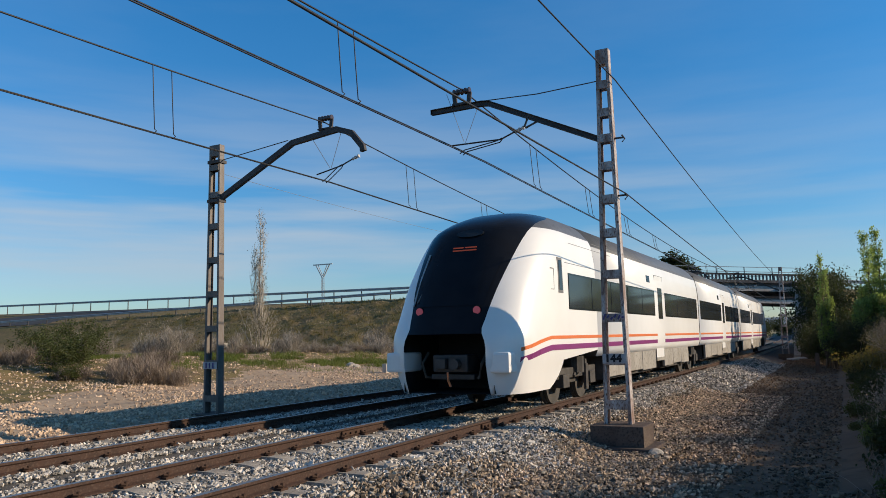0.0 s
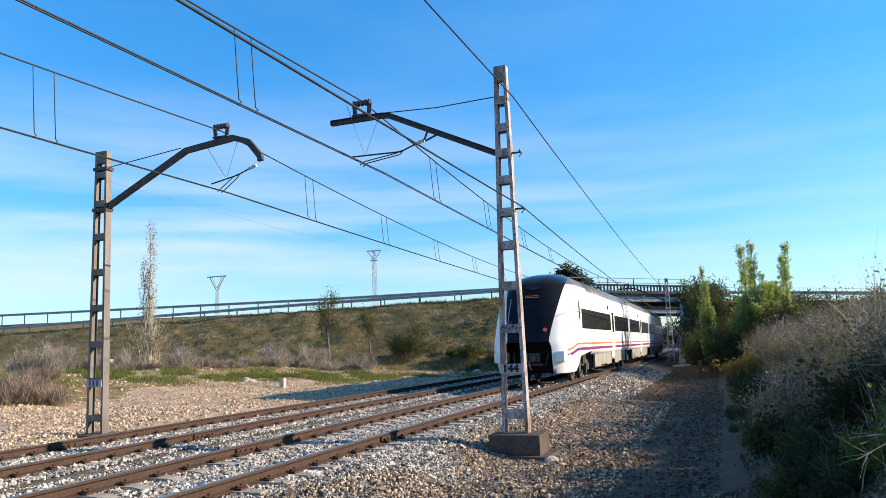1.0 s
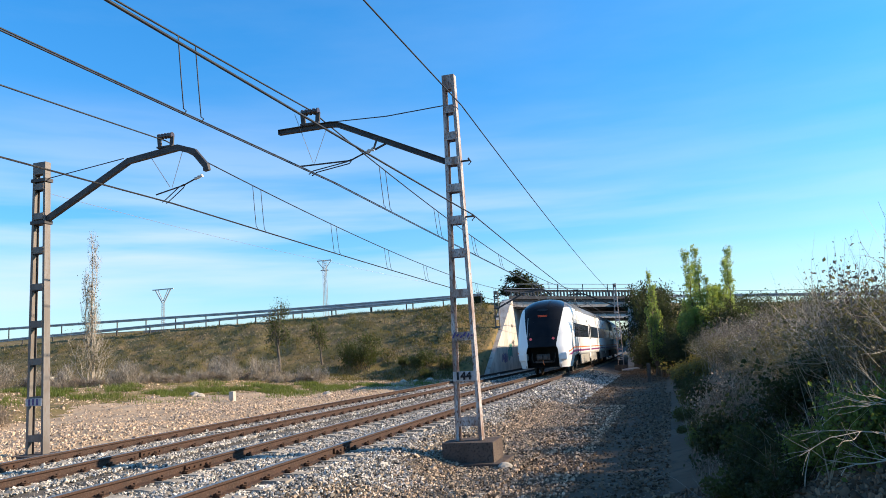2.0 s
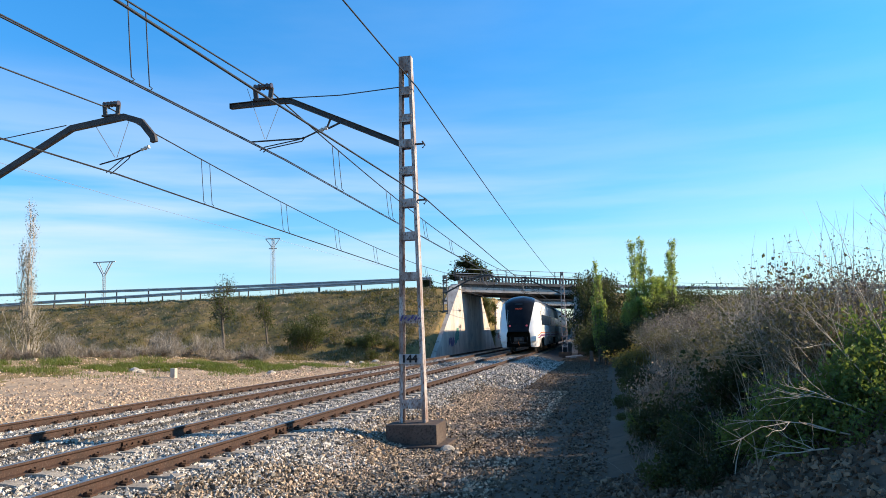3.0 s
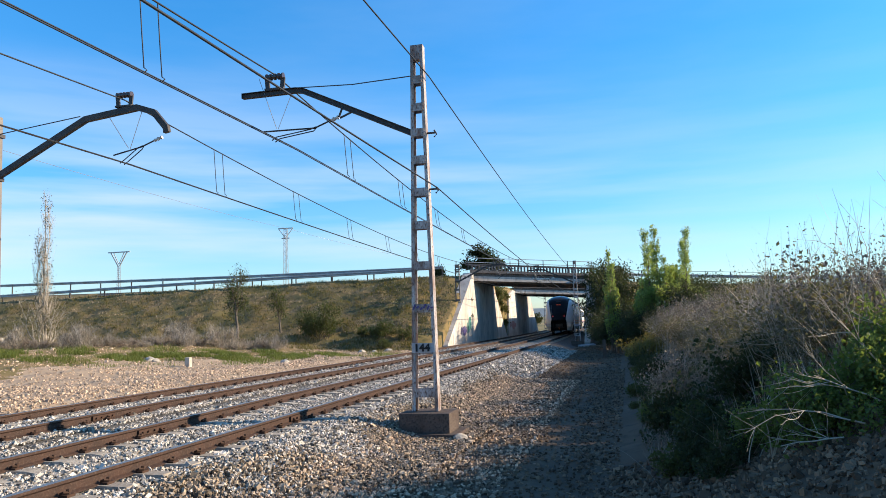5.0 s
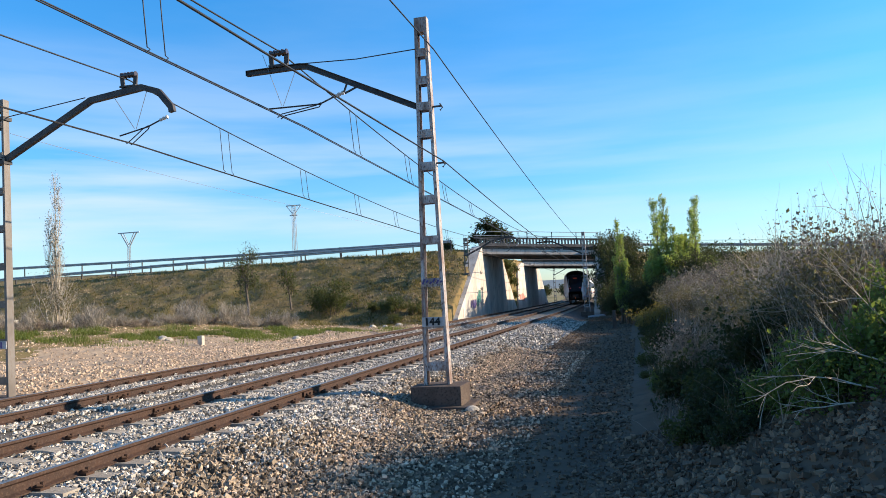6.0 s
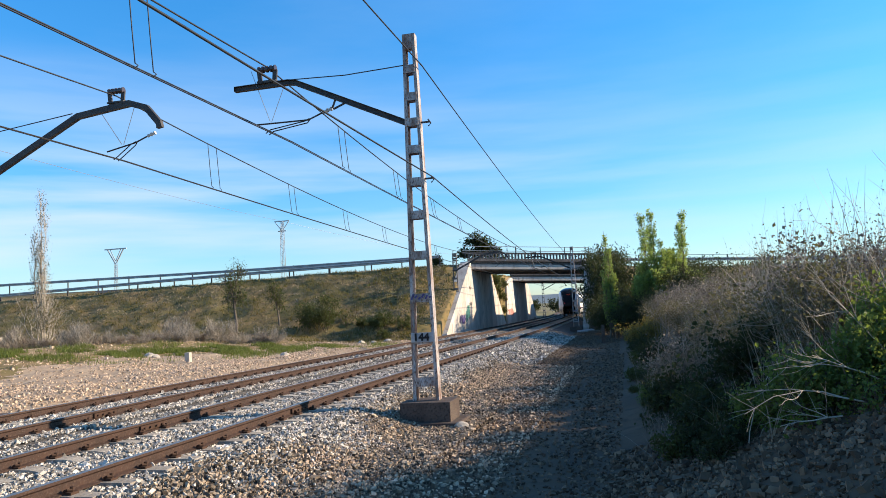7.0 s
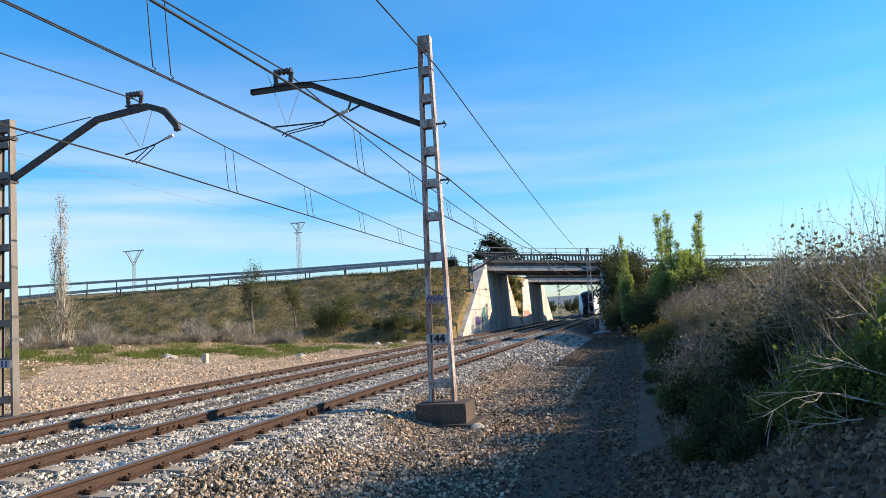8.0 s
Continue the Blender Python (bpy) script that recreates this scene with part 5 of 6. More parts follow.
def side_fittings(t, y0, y1, windows, doors):
    """Windows, doors, stripes and skirts of one car."""
    for s in (-1, 1):
        for a, b in windows:
            bm = bmesh.new()
            side_panel(bm, s, a, b, 1.98, 2.74, 0.006)
            w = part("window_band", bm, M["black"], t, "dark continuous window band")
            k = max(1, round((b - a) / 1.7))
            for i in range(k):
                bm = bmesh.new()
                side_panel(bm, s, a + (b - a) * i / k + 0.025, a + (b - a) * (i + 1) / k - 0.025, 2.02, 2.70, 0.012, 0.02)
                part("pane", bm, M["glass"], w)
        for a, b in doors:
            bm = bmesh.new()
            side_panel(bm, s, a, b, 0.72, 3.22, 0.014, 0.05)
            d = part("door", bm, M["white"], t, "white plug door")
            bm = bmesh.new()
            for yy in (a - 0.012, b):
                side_panel(bm, s, yy, yy + 0.014, 0.72, 3.22, 0.016, 0.02)
            side_panel(bm, s, a, b, 3.22, 3.235, 0.016, 0.02)
            part("door_seal", bm, M["seam"], d)
            bm = bmesh.new()
            side_panel(bm, s, a + 0.28, b - 0.28, 1.9, 2.85, 0.02, 0.03)
            part("door_window", bm, M["glass"], d)
            bm = bmesh.new()
            side_panel(bm, s, a - 0.02, b + 0.02, 0.62, 0.72, 0.03, 0.2)
            part("step", bm, M["skirt"], d)
        segs, last = [], y0
        for a, b in doors:
            segs.append((last, a - 0.02))
            last = b + 0.02
        segs.append((last, y1))
        for m, z0, z1, nm in ((M["orange"], 1.375, 1.44, "orange_stripe"), (M["purple"], 1.16, 1.265, "purple_stripe")):
            for a, b in segs:
                bm = bmesh.new()
                side_panel(bm, s, a, b, z0, z1, 0.007, 0.02)
                part(nm, bm, m, t)
        bm = bmesh.new()
        for i in range(2):
            side_panel(bm, s, y0 + 0.2, y1 - 0.2, 3.50 + 0.07 * i, 3.512 + 0.07 * i, 0.004, 0.02)
        part("roof_gutter", bm, M["seam"], t)
        for yy in (doors[0][0] - 1.1,):
            bm = bmesh.new()
            side_panel(bm, s, yy, yy + 0.4, 2.96, 3.16, 0.01, 0.03)
            part("side_display", bm, M["black"], t, "small dark side display")


def skirts(t, a, b):
    for s in (-1, 1):
        k = max(1, round((b - a) / 1.6))
        for i in range(k):
            bm = bmesh.new()
            y0, y1 = a + (b - a) * i / k + 0.02, a + (b - a) * (i + 1) / k - 0.02
            box(bm, s * 1.36 - 0.04, y0, 0.42 + 0.04 * (i % 2), s * 1.36 + 0.04, y1, 0.955, bevel=0.012)
            part("skirt_panel", bm, M["skirt"], t)
    bm = bmesh.new()
    box(bm, -1.25, a, 0.35, 1.25, b, 0.93)
    part("equipment_case", bm, M["under"], t)


def gangway(t, y0, y1):
    bm = bmesh.new()
    n = 5
    for i in range(n):
        y = y0 + (y1 - y0) * (i + 0.5) / n
        box(bm, -1.33, y - 0.035, 1.0, 1.33, y + 0.035, 3.7)
    box(bm, -1.25, y0, 1.0, 1.25, y1, 3.65)
    part("gangway", bm, M["under"], t, "black folded gangway bellows")


CARS = [(NOSE_END, 18.53), (18.65, 32.48), (32.60, 47.2)]


def build_train():
    cars = []
    for i, (y0, y1) in enumerate(CARS):
        t = holder("train_car", ("white railcar with orange and purple stripes and a black-masked rounded end", "white middle railcar with orange and purple stripes",
                                 "white leading railcar with orange and purple stripes")[i], "train", "cars of the train")
        part("body", car_body(y0, y1), [M["white"], M["roof"], M["under"]], t, "white body shell with grey roof")
        cars.append(t)
    a, b, c = cars
    cab_end(a, 0)
    side_fittings(a, NOSE_END, 18.35, [(2.6, 10.75), (12.25, 18.2)], [(10.95, 12.05)])
    bogie(a, 3.9)
    bogie(a, 18.0)
    skirts(a, 5.7, 10.9)
    skirts(a, 12.1, 16.3)
    side_fittings(b, 18.85, 32.3, [(19.0, 25.1), (26.6, 32.1)], [(25.3, 26.4)])
    bogie(b, 32.2)
    skirts(b, 20.2, 30.4)
    side_fittings(c, 32.8, 47.2, [(33.0, 38.8), (40.4, 48.6)], [(39.0, 40.1)])
    cab_end(c, 51.8)
    bogie(c, 47.9)
    skirts(c, 34.2, 38.9)
    skirts(c, 40.2, 46.0)
    gangway(a, 18.53, 18.65)
    gangway(b, 32.48, 32.60)
    return cars


cars = build_train()
SPEED = 13.8


def car_pose(t, front, rear):
    """Both ends of a car ride on the curve of the track."""
    y = 12.5 + SPEED * t
    ya, yb = y + rear, y + front
    p = Vector((NEAR + drift(ya), ya, grade(ya)))
    q = Vector((NEAR + drift(yb), yb, grade(yb)))
    d = (q - p).normalized()
    yaw, pitch = math.degrees(math.atan2(-d.x, d.y)), math.degrees(math.asin(d.z))
    turn = pose(0, 0, 0, pitch, 0, yaw)
    return Matrix.Translation(p) @ turn @ Matrix.Translation((0, -rear, 0))


def motions():
    for t, (rear, front) in zip(cars, ((0.0, 18.6), (18.6, 32.5), (32.5, 51.0))):
        walk(t, [(k * 0.5, car_pose(k * 0.5, front, rear)) for k in range(17)])


# ---- plants ----
def unit(v):
    return v / (np.linalg.norm(v) + 1e-9)


def grow(rng, p, d, length, r, depth, bars, tips, kids=4, spread=0.6, up=0.15, low=0.3, wob=0.12):
    """A limb with its side limbs; bars collects the limbs, tips the places for leaves."""
    pts = [p]
    n = 4
    for i in range(n):
        d = unit(d + rng.normal(0, wob, 3) + np.array([0, 0, up * 0.35]))
        p = p + d * length / n
        pts.append(p)
    bars.append((np.array(pts), r, r * 0.45))
    if depth == 0:
        tips.extend(pts[1:])
        return
    for k in range(kids):
        i = min(n, max(1, int(round(rng.uniform(low, 1.0) * n))))
        nd = unit(d + rng.normal(0, spread, 3) + np.array([0, 0, up]))
        grow(rng, pts[i], nd, length * rng.uniform(0.42, 0.7), r * 0.5, depth - 1, bars, tips, kids, spread, up, low, wob)


def limbs_mesh(name, bars, material, n=4):
    V, F, base = [], [], 0
    ang = np.arange(n) * 2 * math.pi / n
    for pts, r0, r1 in bars:
        d = unit(pts[-1] - pts[0])
        u = unit(np.cross(d, (0.3, 0.9, 0.1)))
        w = np.cross(d, u)
        ring = np.cos(ang)[:, None] * u + np.sin(ang)[:, None] * w
        m = len(pts)
        rr = np.linspace(r0, r1, m)
        V.append((pts[:, None, :] + ring[None] * rr[:, None, None]).reshape(-1, 3))
        for j in range(m - 1):
            for k in range(n):
                F.append((base + j * n + k, base + j * n + (k + 1) % n, base + (j + 1) * n + (k + 1) % n, base + (j + 1) * n + k))
        base += m * n
    me = soup(name, np.concatenate(V), F, material)
    me.polygons.foreach_set("use_smooth", [True] * len(me.polygons))
    return me


def leaf_mesh(name, P, size, material, rng, long=1.5, droop=0.0):
    """Small pointed leaves, one folded rhombus each, at random turns."""
    P = np.asarray(P, float)
    n = len(P)
    a = rng.normal(0, 1, (n, 3))
    a[:, 2] -= droop
    a /= np.linalg.norm(a, axis=1, keepdims=True)
    b = np.cross(a, rng.normal(0, 1, (n, 3)))
    b /= np.linalg.norm(b, axis=1, keepdims=True) + 1e-9
    s = (size * rng.uniform(0.6, 1.35, n))[:, None]
    c = np.cross(a, b) * s * 0.18
    V = np.stack([P, P + a * s * long * 0.5 + b * s * 0.5 + c, P + a * s * long, P + a * s * long * 0.5 - b * s * 0.5 + c], 1).reshape(-1, 3)
    F = np.arange(n * 4).reshape(-1, 4)
    return soup(name, V, F, material)


def blade_mesh(name, P, h, lean, width, material, rng, bend=0.5):
    """Thin tapering blades or wands that rise from the points P and bend over."""
    P = np.asarray(P, float)
    n = len(P)
    a = rng.uniform(0, 2 * math.pi, n)
    out = np.stack([np.cos(a), np.sin(a), 0 * a], 1)
    hh = h * rng.uniform(0.45, 1.25, n)[:, None] if np.ndim(h) == 0 else np.asarray(h)[:, None]
    le = lean * rng.uniform(0.2, 1.4, n)[:, None]
    side = np.stack([-np.sin(a), np.cos(a), 0 * a], 1) * width
    rows = []
    for t in (0.0, 0.4, 0.75, 1.0):
        q = P + np.array([0, 0, 1.0]) * hh * t * (1 - bend * 0.3 * t) + out * hh * le * (t * (1 - bend) + bend * t * t)
        w = side * (1 - 0.85 * t)
        rows += [q - w, q + w]
    V = np.stack(rows, 1).reshape(-1, 3)
    k = np.arange(n)[:, None] * 8
    F = np.concatenate([k + np.array([[2 * i, 2 * i + 1, 2 * i + 3, 2 * i + 2]]) for i in range(3)], 0)
    return soup(name, V, F, material)


def jitter(rng, tips, k, s):
    T = np.asarray(tips)
    T = T[rng.integers(0, len(T), k)]
    return T + rng.normal(0, s, T.shape)


def tree(name, label, seed, height, r, bark, leaves=0, size=0.08, leaf=None, spread=0.6, up=0.2, kids=5, depth=3, trunk=0.45, scatter=0.12, long=1.5, category="tree", group=""):
    """Trunk, limbs and a ragged crown of single leaves."""
    rng = np.random.default_rng(seed)
    bars, tips = [], []
    grow(rng, np.zeros(3), np.array([0.03, 0.02, 1.0]), height * trunk, r, depth, bars, tips, kids, spread, up, 0.35)
    top = max(p[-1][2] for p, *_ in bars)
    k = height / top
    bars = [(p * np.array([1, 1, k]), a, b) for p, a, b in bars]
    tips = [t * np.array([1, 1, k]) for t in tips]
    t = holder(name, label, category, group)
    part("trunk", limbs_mesh("trunk", bars[:1], bark, 8), None, t)
    part("branchwork", limbs_mesh("branchwork", bars[1:], bark, 4), None, t)
    if leaves:
        part("crown", leaf_mesh("crown", jitter(rng, tips, leaves, scatter), size, leaf, rng, long), None, t)
    return t


def columnar(name, label, seed, height, width, stems, bark, leaves, size, leaf, group="", twigs=60, fan=0.16):
    """A slim upright poplar: several stems with short steep side shoots."""
    rng = np.random.default_rng(seed)
    bars, tips = [], []
    for s in range(stems):
        b = np.array([*rng.normal(0, width * fan, 2), 0])
        h = height * (1.0 if s == 0 else rng.uniform(0.72, 1.0) * max(0.45, 1.0 - 0.42 * np.linalg.norm(b) / (width * fan + 1e-6) * fan * 2.2))
        pts = [b]
        for i in range(8):
            pts.append(b * (1 + 0.5 * i / 8) + np.array([*rng.normal(0, 0.05, 2), h * (i + 1) / 8]))
        bars.append((np.array(pts), 0.075 if s == 0 else 0.05, 0.008))
        for k in range(twigs):
            t = rng.uniform(0.12, 0.99)
            i = min(7, int(t * 8))
            p = pts[i] + (pts[i + 1] - pts[i]) * (t * 8 - i)
            a = rng.uniform(0, 6.28)
            L = (0.35 + 0.75 * (1 - t)) * width * rng.uniform(0.5, 1.1)
            d = np.array([math.cos(a) * 0.42, math.sin(a) * 0.42, 1.0])
            q = [p, p + d * L * 0.5 + rng.normal(0, 0.03, 3), p + d * L + np.array([0, 0, 0.25 * L])]
            bars.append((np.array(q), 0.014, 0.004))
            tips += [q[1], q[2], (q[1] + q[2]) / 2]
    t = holder(name, label, "tree", group)
    part("trunk", limbs_mesh("trunk", bars[:1], bark, 7), None, t)
    part("branchwork", limbs_mesh("branchwork", bars[1:], bark, 3), None, t)
    if leaves:
        part("crown", leaf_mesh("crown", jitter(rng, tips, leaves, 0.035 * width + 0.02), size, leaf, rng), None, t)
    return t


def shrub(name, label, seed, height, width, bark, leaves, size, leaf, stems=9, depth=2, kids=4, group="", wands=0, wand=None):
    """A many-stemmed bush with twigs, leaves and perhaps dry wands."""
    rng = np.random.default_rng(seed)
    bars, tips = [], []
    for s in range(stems):
        a = rng.uniform(0, 6.28)
        q = rng.uniform(0.1, 1.0)
        d = unit(np.array([math.cos(a) * q * width / height * 0.75, math.sin(a) * q * width / height * 0.75, 1.0]))
        grow(rng, np.array([math.cos(a), math.sin(a), 0]) * rng.uniform(0, 0.22) * width - np.array([0, 0, 0.08]), d, height * rng.uniform(0.5, 0.75), 0.012 + 0.006 * height, depth, bars, tips, kids, 0.5, 0.15, 0.25, 0.16)
    t = holder(name, label, "shrub", group)
    part("brushwood", limbs_mesh("brushwood", bars, bark, 3), None, t)
    if leaves:
        part("foliage", leaf_mesh("foliage", jitter(rng, tips, leaves, 0.05 + 0.04 * height), size, leaf, rng), None, t)
    if wands:
        P = np.stack([rng.normal(0, width * 0.2, wands), rng.normal(0, width * 0.2, wands), np.full(wands, -0.05)], 1)
        part("dry_growth", blade_mesh("dry_growth", P, height * 0.95, 0.55, 0.006, wand, rng, 0.5), None, t)
    return t


def dry_bush(name, label, seed, height, width, n, material, group, stems=14):
    """A dead, wispy bush of fine twigs."""
    rng = np.random.default_rng(seed)
    bars, tips = [], []
    for s in range(stems):
        a = rng.uniform(0, 6.28)
        d = unit(np.array([math.cos(a) * 0.8 * width / height, math.sin(a) * 0.8 * width / height, 0.9]))
        grow(rng, np.array([math.cos(a), math.sin(a), 0]) * rng.uniform(0, 0.25) * width - np.array([0, 0, 0.06]), d, height * 0.6, 0.012, 1, bars, tips, 4, 0.45, 0.2, 0.3, 0.15)
    P = jitter(rng, tips + [b[0][1] for b in bars], n, 0.07)
    P[:, 2] = np.maximum(P[:, 2] - 0.12 * height, -0.04)
    t = holder(name, label, "bush", group)
    part("brushwood", limbs_mesh("brushwood", bars, material, 3), None, t)
    part("dry_growth", blade_mesh("dry_growth", P, height * 0.24, 1.1, 0.0055, material, rng, 0.2), None, t)
    return t


def spread_copies(kinds, spots, rng, lo=0.75, hi=1.3, sink=0.05):
    """Sets out the plants of kinds over the spots (x, y or x, y, scale); the first of each kind is used too."""
    used = set()
    for i, s in enumerate(spots):
        x, y = s[0], s[1]
        k = s[2] if len(s) > 2 else rng.uniform(lo, hi)
        o = kinds[i % len(kinds)]
        m = Matrix.LocRotScale((x, y, land(x, y) - sink), Euler((0, 0, rng.uniform(0, 6.28))), (k, k, k * rng.uniform(0.9, 1.1)))
        if id(o) not in used:
            used.add(id(o))
            o.matrix_basis = m
        else:
            copy_thing(o, m)


def left_side():
    rng = np.random.default_rng(21)
    p = columnar("poplar_tree", "bare pale poplar with slim upright branches", 4, 10.9, 1.7, 4, M["palebark"], 1700, 0.06, M["leafgrey"], twigs=110)
    p.location = (-39.7, 45, land(-39.7, 45) - 0.1)
    s = shrub("sucker_shrub", "thin leafy suckers round a poplar's foot", 5, 3.4, 3.0, M["palebark"], 1700, 0.06, M["leafgrey"], 12)
    s.location = (-39.9, 45.2, land(-39.9, 45.2) - 0.1)
    t = tree("small_tree", "small spreading tree with sparse spring leaves", 14, 5.9, 0.13, M["bark"], 2300, 0.07, M["leaf"], 1.0, 0.05, 6, 3, 0.27, 0.2)
    t.location = (-28.8, 52, land(-28.8, 52) - 0.1)
    t = tree("small_tree", "low spreading tree with sparse spring leaves", 15, 4.0, 0.09, M["bark"], 1500, 0.07, M["leaf"], 0.9, 0.05, 6, 3, 0.28, 0.16)
    t.location = (-26.2, 54.0, land(-26.2, 54.0) - 0.1)
    a = shrub("green_shrub", "rounded green shrub at the embankment's foot", 31, 2.7, 2.6, M["bark"], 5200, 0.075, M["leaf"], 10, group="green shrubs")
    b = shrub("green_shrub", "low rounded green shrub at the embankment's foot", 32, 1.7, 2.6, M["bark"], 3600, 0.075, M["leaf"], 10, group="green shrubs")
    spread_copies([a, b], [(-22.0, 52.5, 0.95), (-17.4, 52.0, 0.8), (-23.2, 53.0, 0.55), (-18.8, 52.6, 0.6), (-15.8, 52.5, 0.4), (-16.6, 50.8, 0.55), (-25.4, 18.2, 0.62), (-27.0, 19.4, 0.85), (-28.6, 19.0, 0.6), (-24.0, 17.2, 0.5), (-30.5, 22.5, 0.7)], rng)
    kinds = [dry_bush("dry_bush", "dead grey-brown brush with wispy twigs", 40 + i, 1.35, 1.7, 2000, (M["palebrush"], M["dryheath"], M["palebrush"], M["drygrass"])[i], "dry bushes") for i in range(4)]
    spots = []
    for i in range(84):
        u, w = rng.uniform(-0.05, 1.75), 5.0 + 7.5 * rng.random() ** 1.3
        spots.append((-18 - 8 * u - 0.88 * w, 45 - 15 * u * (0.75 if u > 1 else 1) - 0.10 * w + 2.0 * min(1, u), rng.choice((0.45, 0.62, 0.8, 1.0, 1.2)) * rng.uniform(0.85, 1.1)))
    spread_copies(kinds, spots, rng)
    dome = [dry_bush("dry_bush", "dense dome of dead brown brush beside the strip", 46 + i, 0.95, 1.6, 4200, M["dryheath"], "dry bushes", 26) for i in range(2)]
    spread_copies(dome, [(-22.3, 18.6, 1.25), (-23.4, 19.6, 1.1), (-21.5, 19.2, 0.8), (-25.0, 21.4, 1.0), (-28.0, 17.6, 0.9), (-29.5, 20.5, 1.0), (-26.5, 23.5, 0.8), (-24.2, 17.6, 0.7)], rng)
    # green grass in front of the brush, and dry tufts among the stones
    P = []
    for i in range(80000):
        u, w = rng.uniform(0.05, 1.75), rng.normal(-0.4, 2.7)
        x, y = -18 - 8 * u - 0.88 * w + rng.normal(0, 0.3), 45 - 15 * u - 0.2 * w + rng.normal(0, 0.3)
        if noise.noise(Vector((x * 0.45, y * 0.45, 2))) + 0.5 * noise.noise(Vector((x * 1.7, y * 1.7, 6))) > 0.05:
            P.append((x, y, land(x, y) - 0.02))
    tagged(new("grass", blade_mesh("grass", P, 0.25, 0.6, 0.012, M["grass"], rng)), "patch of fresh green grass beside the sandy strip", "grass", kind="stuff")
    P, Q = [], []
    for i in range(52000):
        x = -15 - 75 * rng.random() ** 1.3
        y = rng.uniform(47, 66)
        z = land(x, y)
        v = noise.noise(Vector((x * 0.45, y * 0.45, 7)))
        (P if v > 0.0 else Q).append((x, y, z - 0.03))
    tagged(new("embankment_turf", blade_mesh("embankment_turf", P, 0.27, 0.8, 0.026, M["turf"], rng)), "sparse olive tufts on the embankment slope", "grass", kind="stuff")
    tagged(new("embankment_turf", blade_mesh("embankment_turf", Q, 0.19, 0.8, 0.022, M["drygrass"], rng)), "sparse dry tufts on the embankment slope", "grass", kind="stuff")
    k = [shrub("low_shrub", "low dark cushion shrub on the slope", 60 + i, 0.6, 1.0, M["bark"], 700, 0.085, (M["leaf"], M["leafdark"], M["turf"])[i], 7, 1, 4, "cushion shrubs") for i in range(3)]
    spots = [(-15 - 60 * rng.random(), 0, 0) for i in range(330)]
    spots = [(x, rng.uniform(50, 66.2), rng.uniform(0.22, 0.62)) for x, *_ in spots]
    spread_copies(k, spots, rng)
    h = [shrub("wall_shrub", "shrub hanging over the wall between the two bridges", 66, 2.2, 2.4, M["bark"], 3000, 0.1, M["leaf"], 10, group="wall shrubs")]
    for i, (x, y, z, k) in enumerate(((-13.7, 79.5, 3.3, 0.8), (-13.8, 82, 3.4, 0.95), (-13.7, 84.5, 3.3, 0.8), (-13.5, 82.2, 1.9, 0.7), (-13.45, 83.6, 0.6, 0.55), (-13.5, 84.6, 2.0, 0.6), (-13.6, 80.9, 2.6, 0.7))):
        m = Matrix.LocRotScale((x, y + skew(x), z), Euler((0, 0, i * 1.7)), (k, k, k))
        if i == 0:
            h[0].matrix_basis = m
        else:
            copy_thing(h[0], m)
    # tree on the crest by the bridge
    t = tree("pine_tree", "dark flat-topped pine beyond the bridge parapet", 71, 4.2, 0.14, M["bark"], 5200, 0.10, M["leafdark"], 0.8, 0.1, 6, 3, 0.40, 0.13)
    t.matrix_basis = Matrix.LocRotScale((-15.6, 84, 5.2), None, (2.2, 2.2, 1.15))
    t2 = tree("pine_tree", "small dark pine on the crest", 72, 2.4, 0.08, M["bark"], 3500, 0.10, M["leafdark"], 0.85, 0.1, 6, 2, 0.42, 0.2)
    t2.location = (-20.5, 84, 5.2)


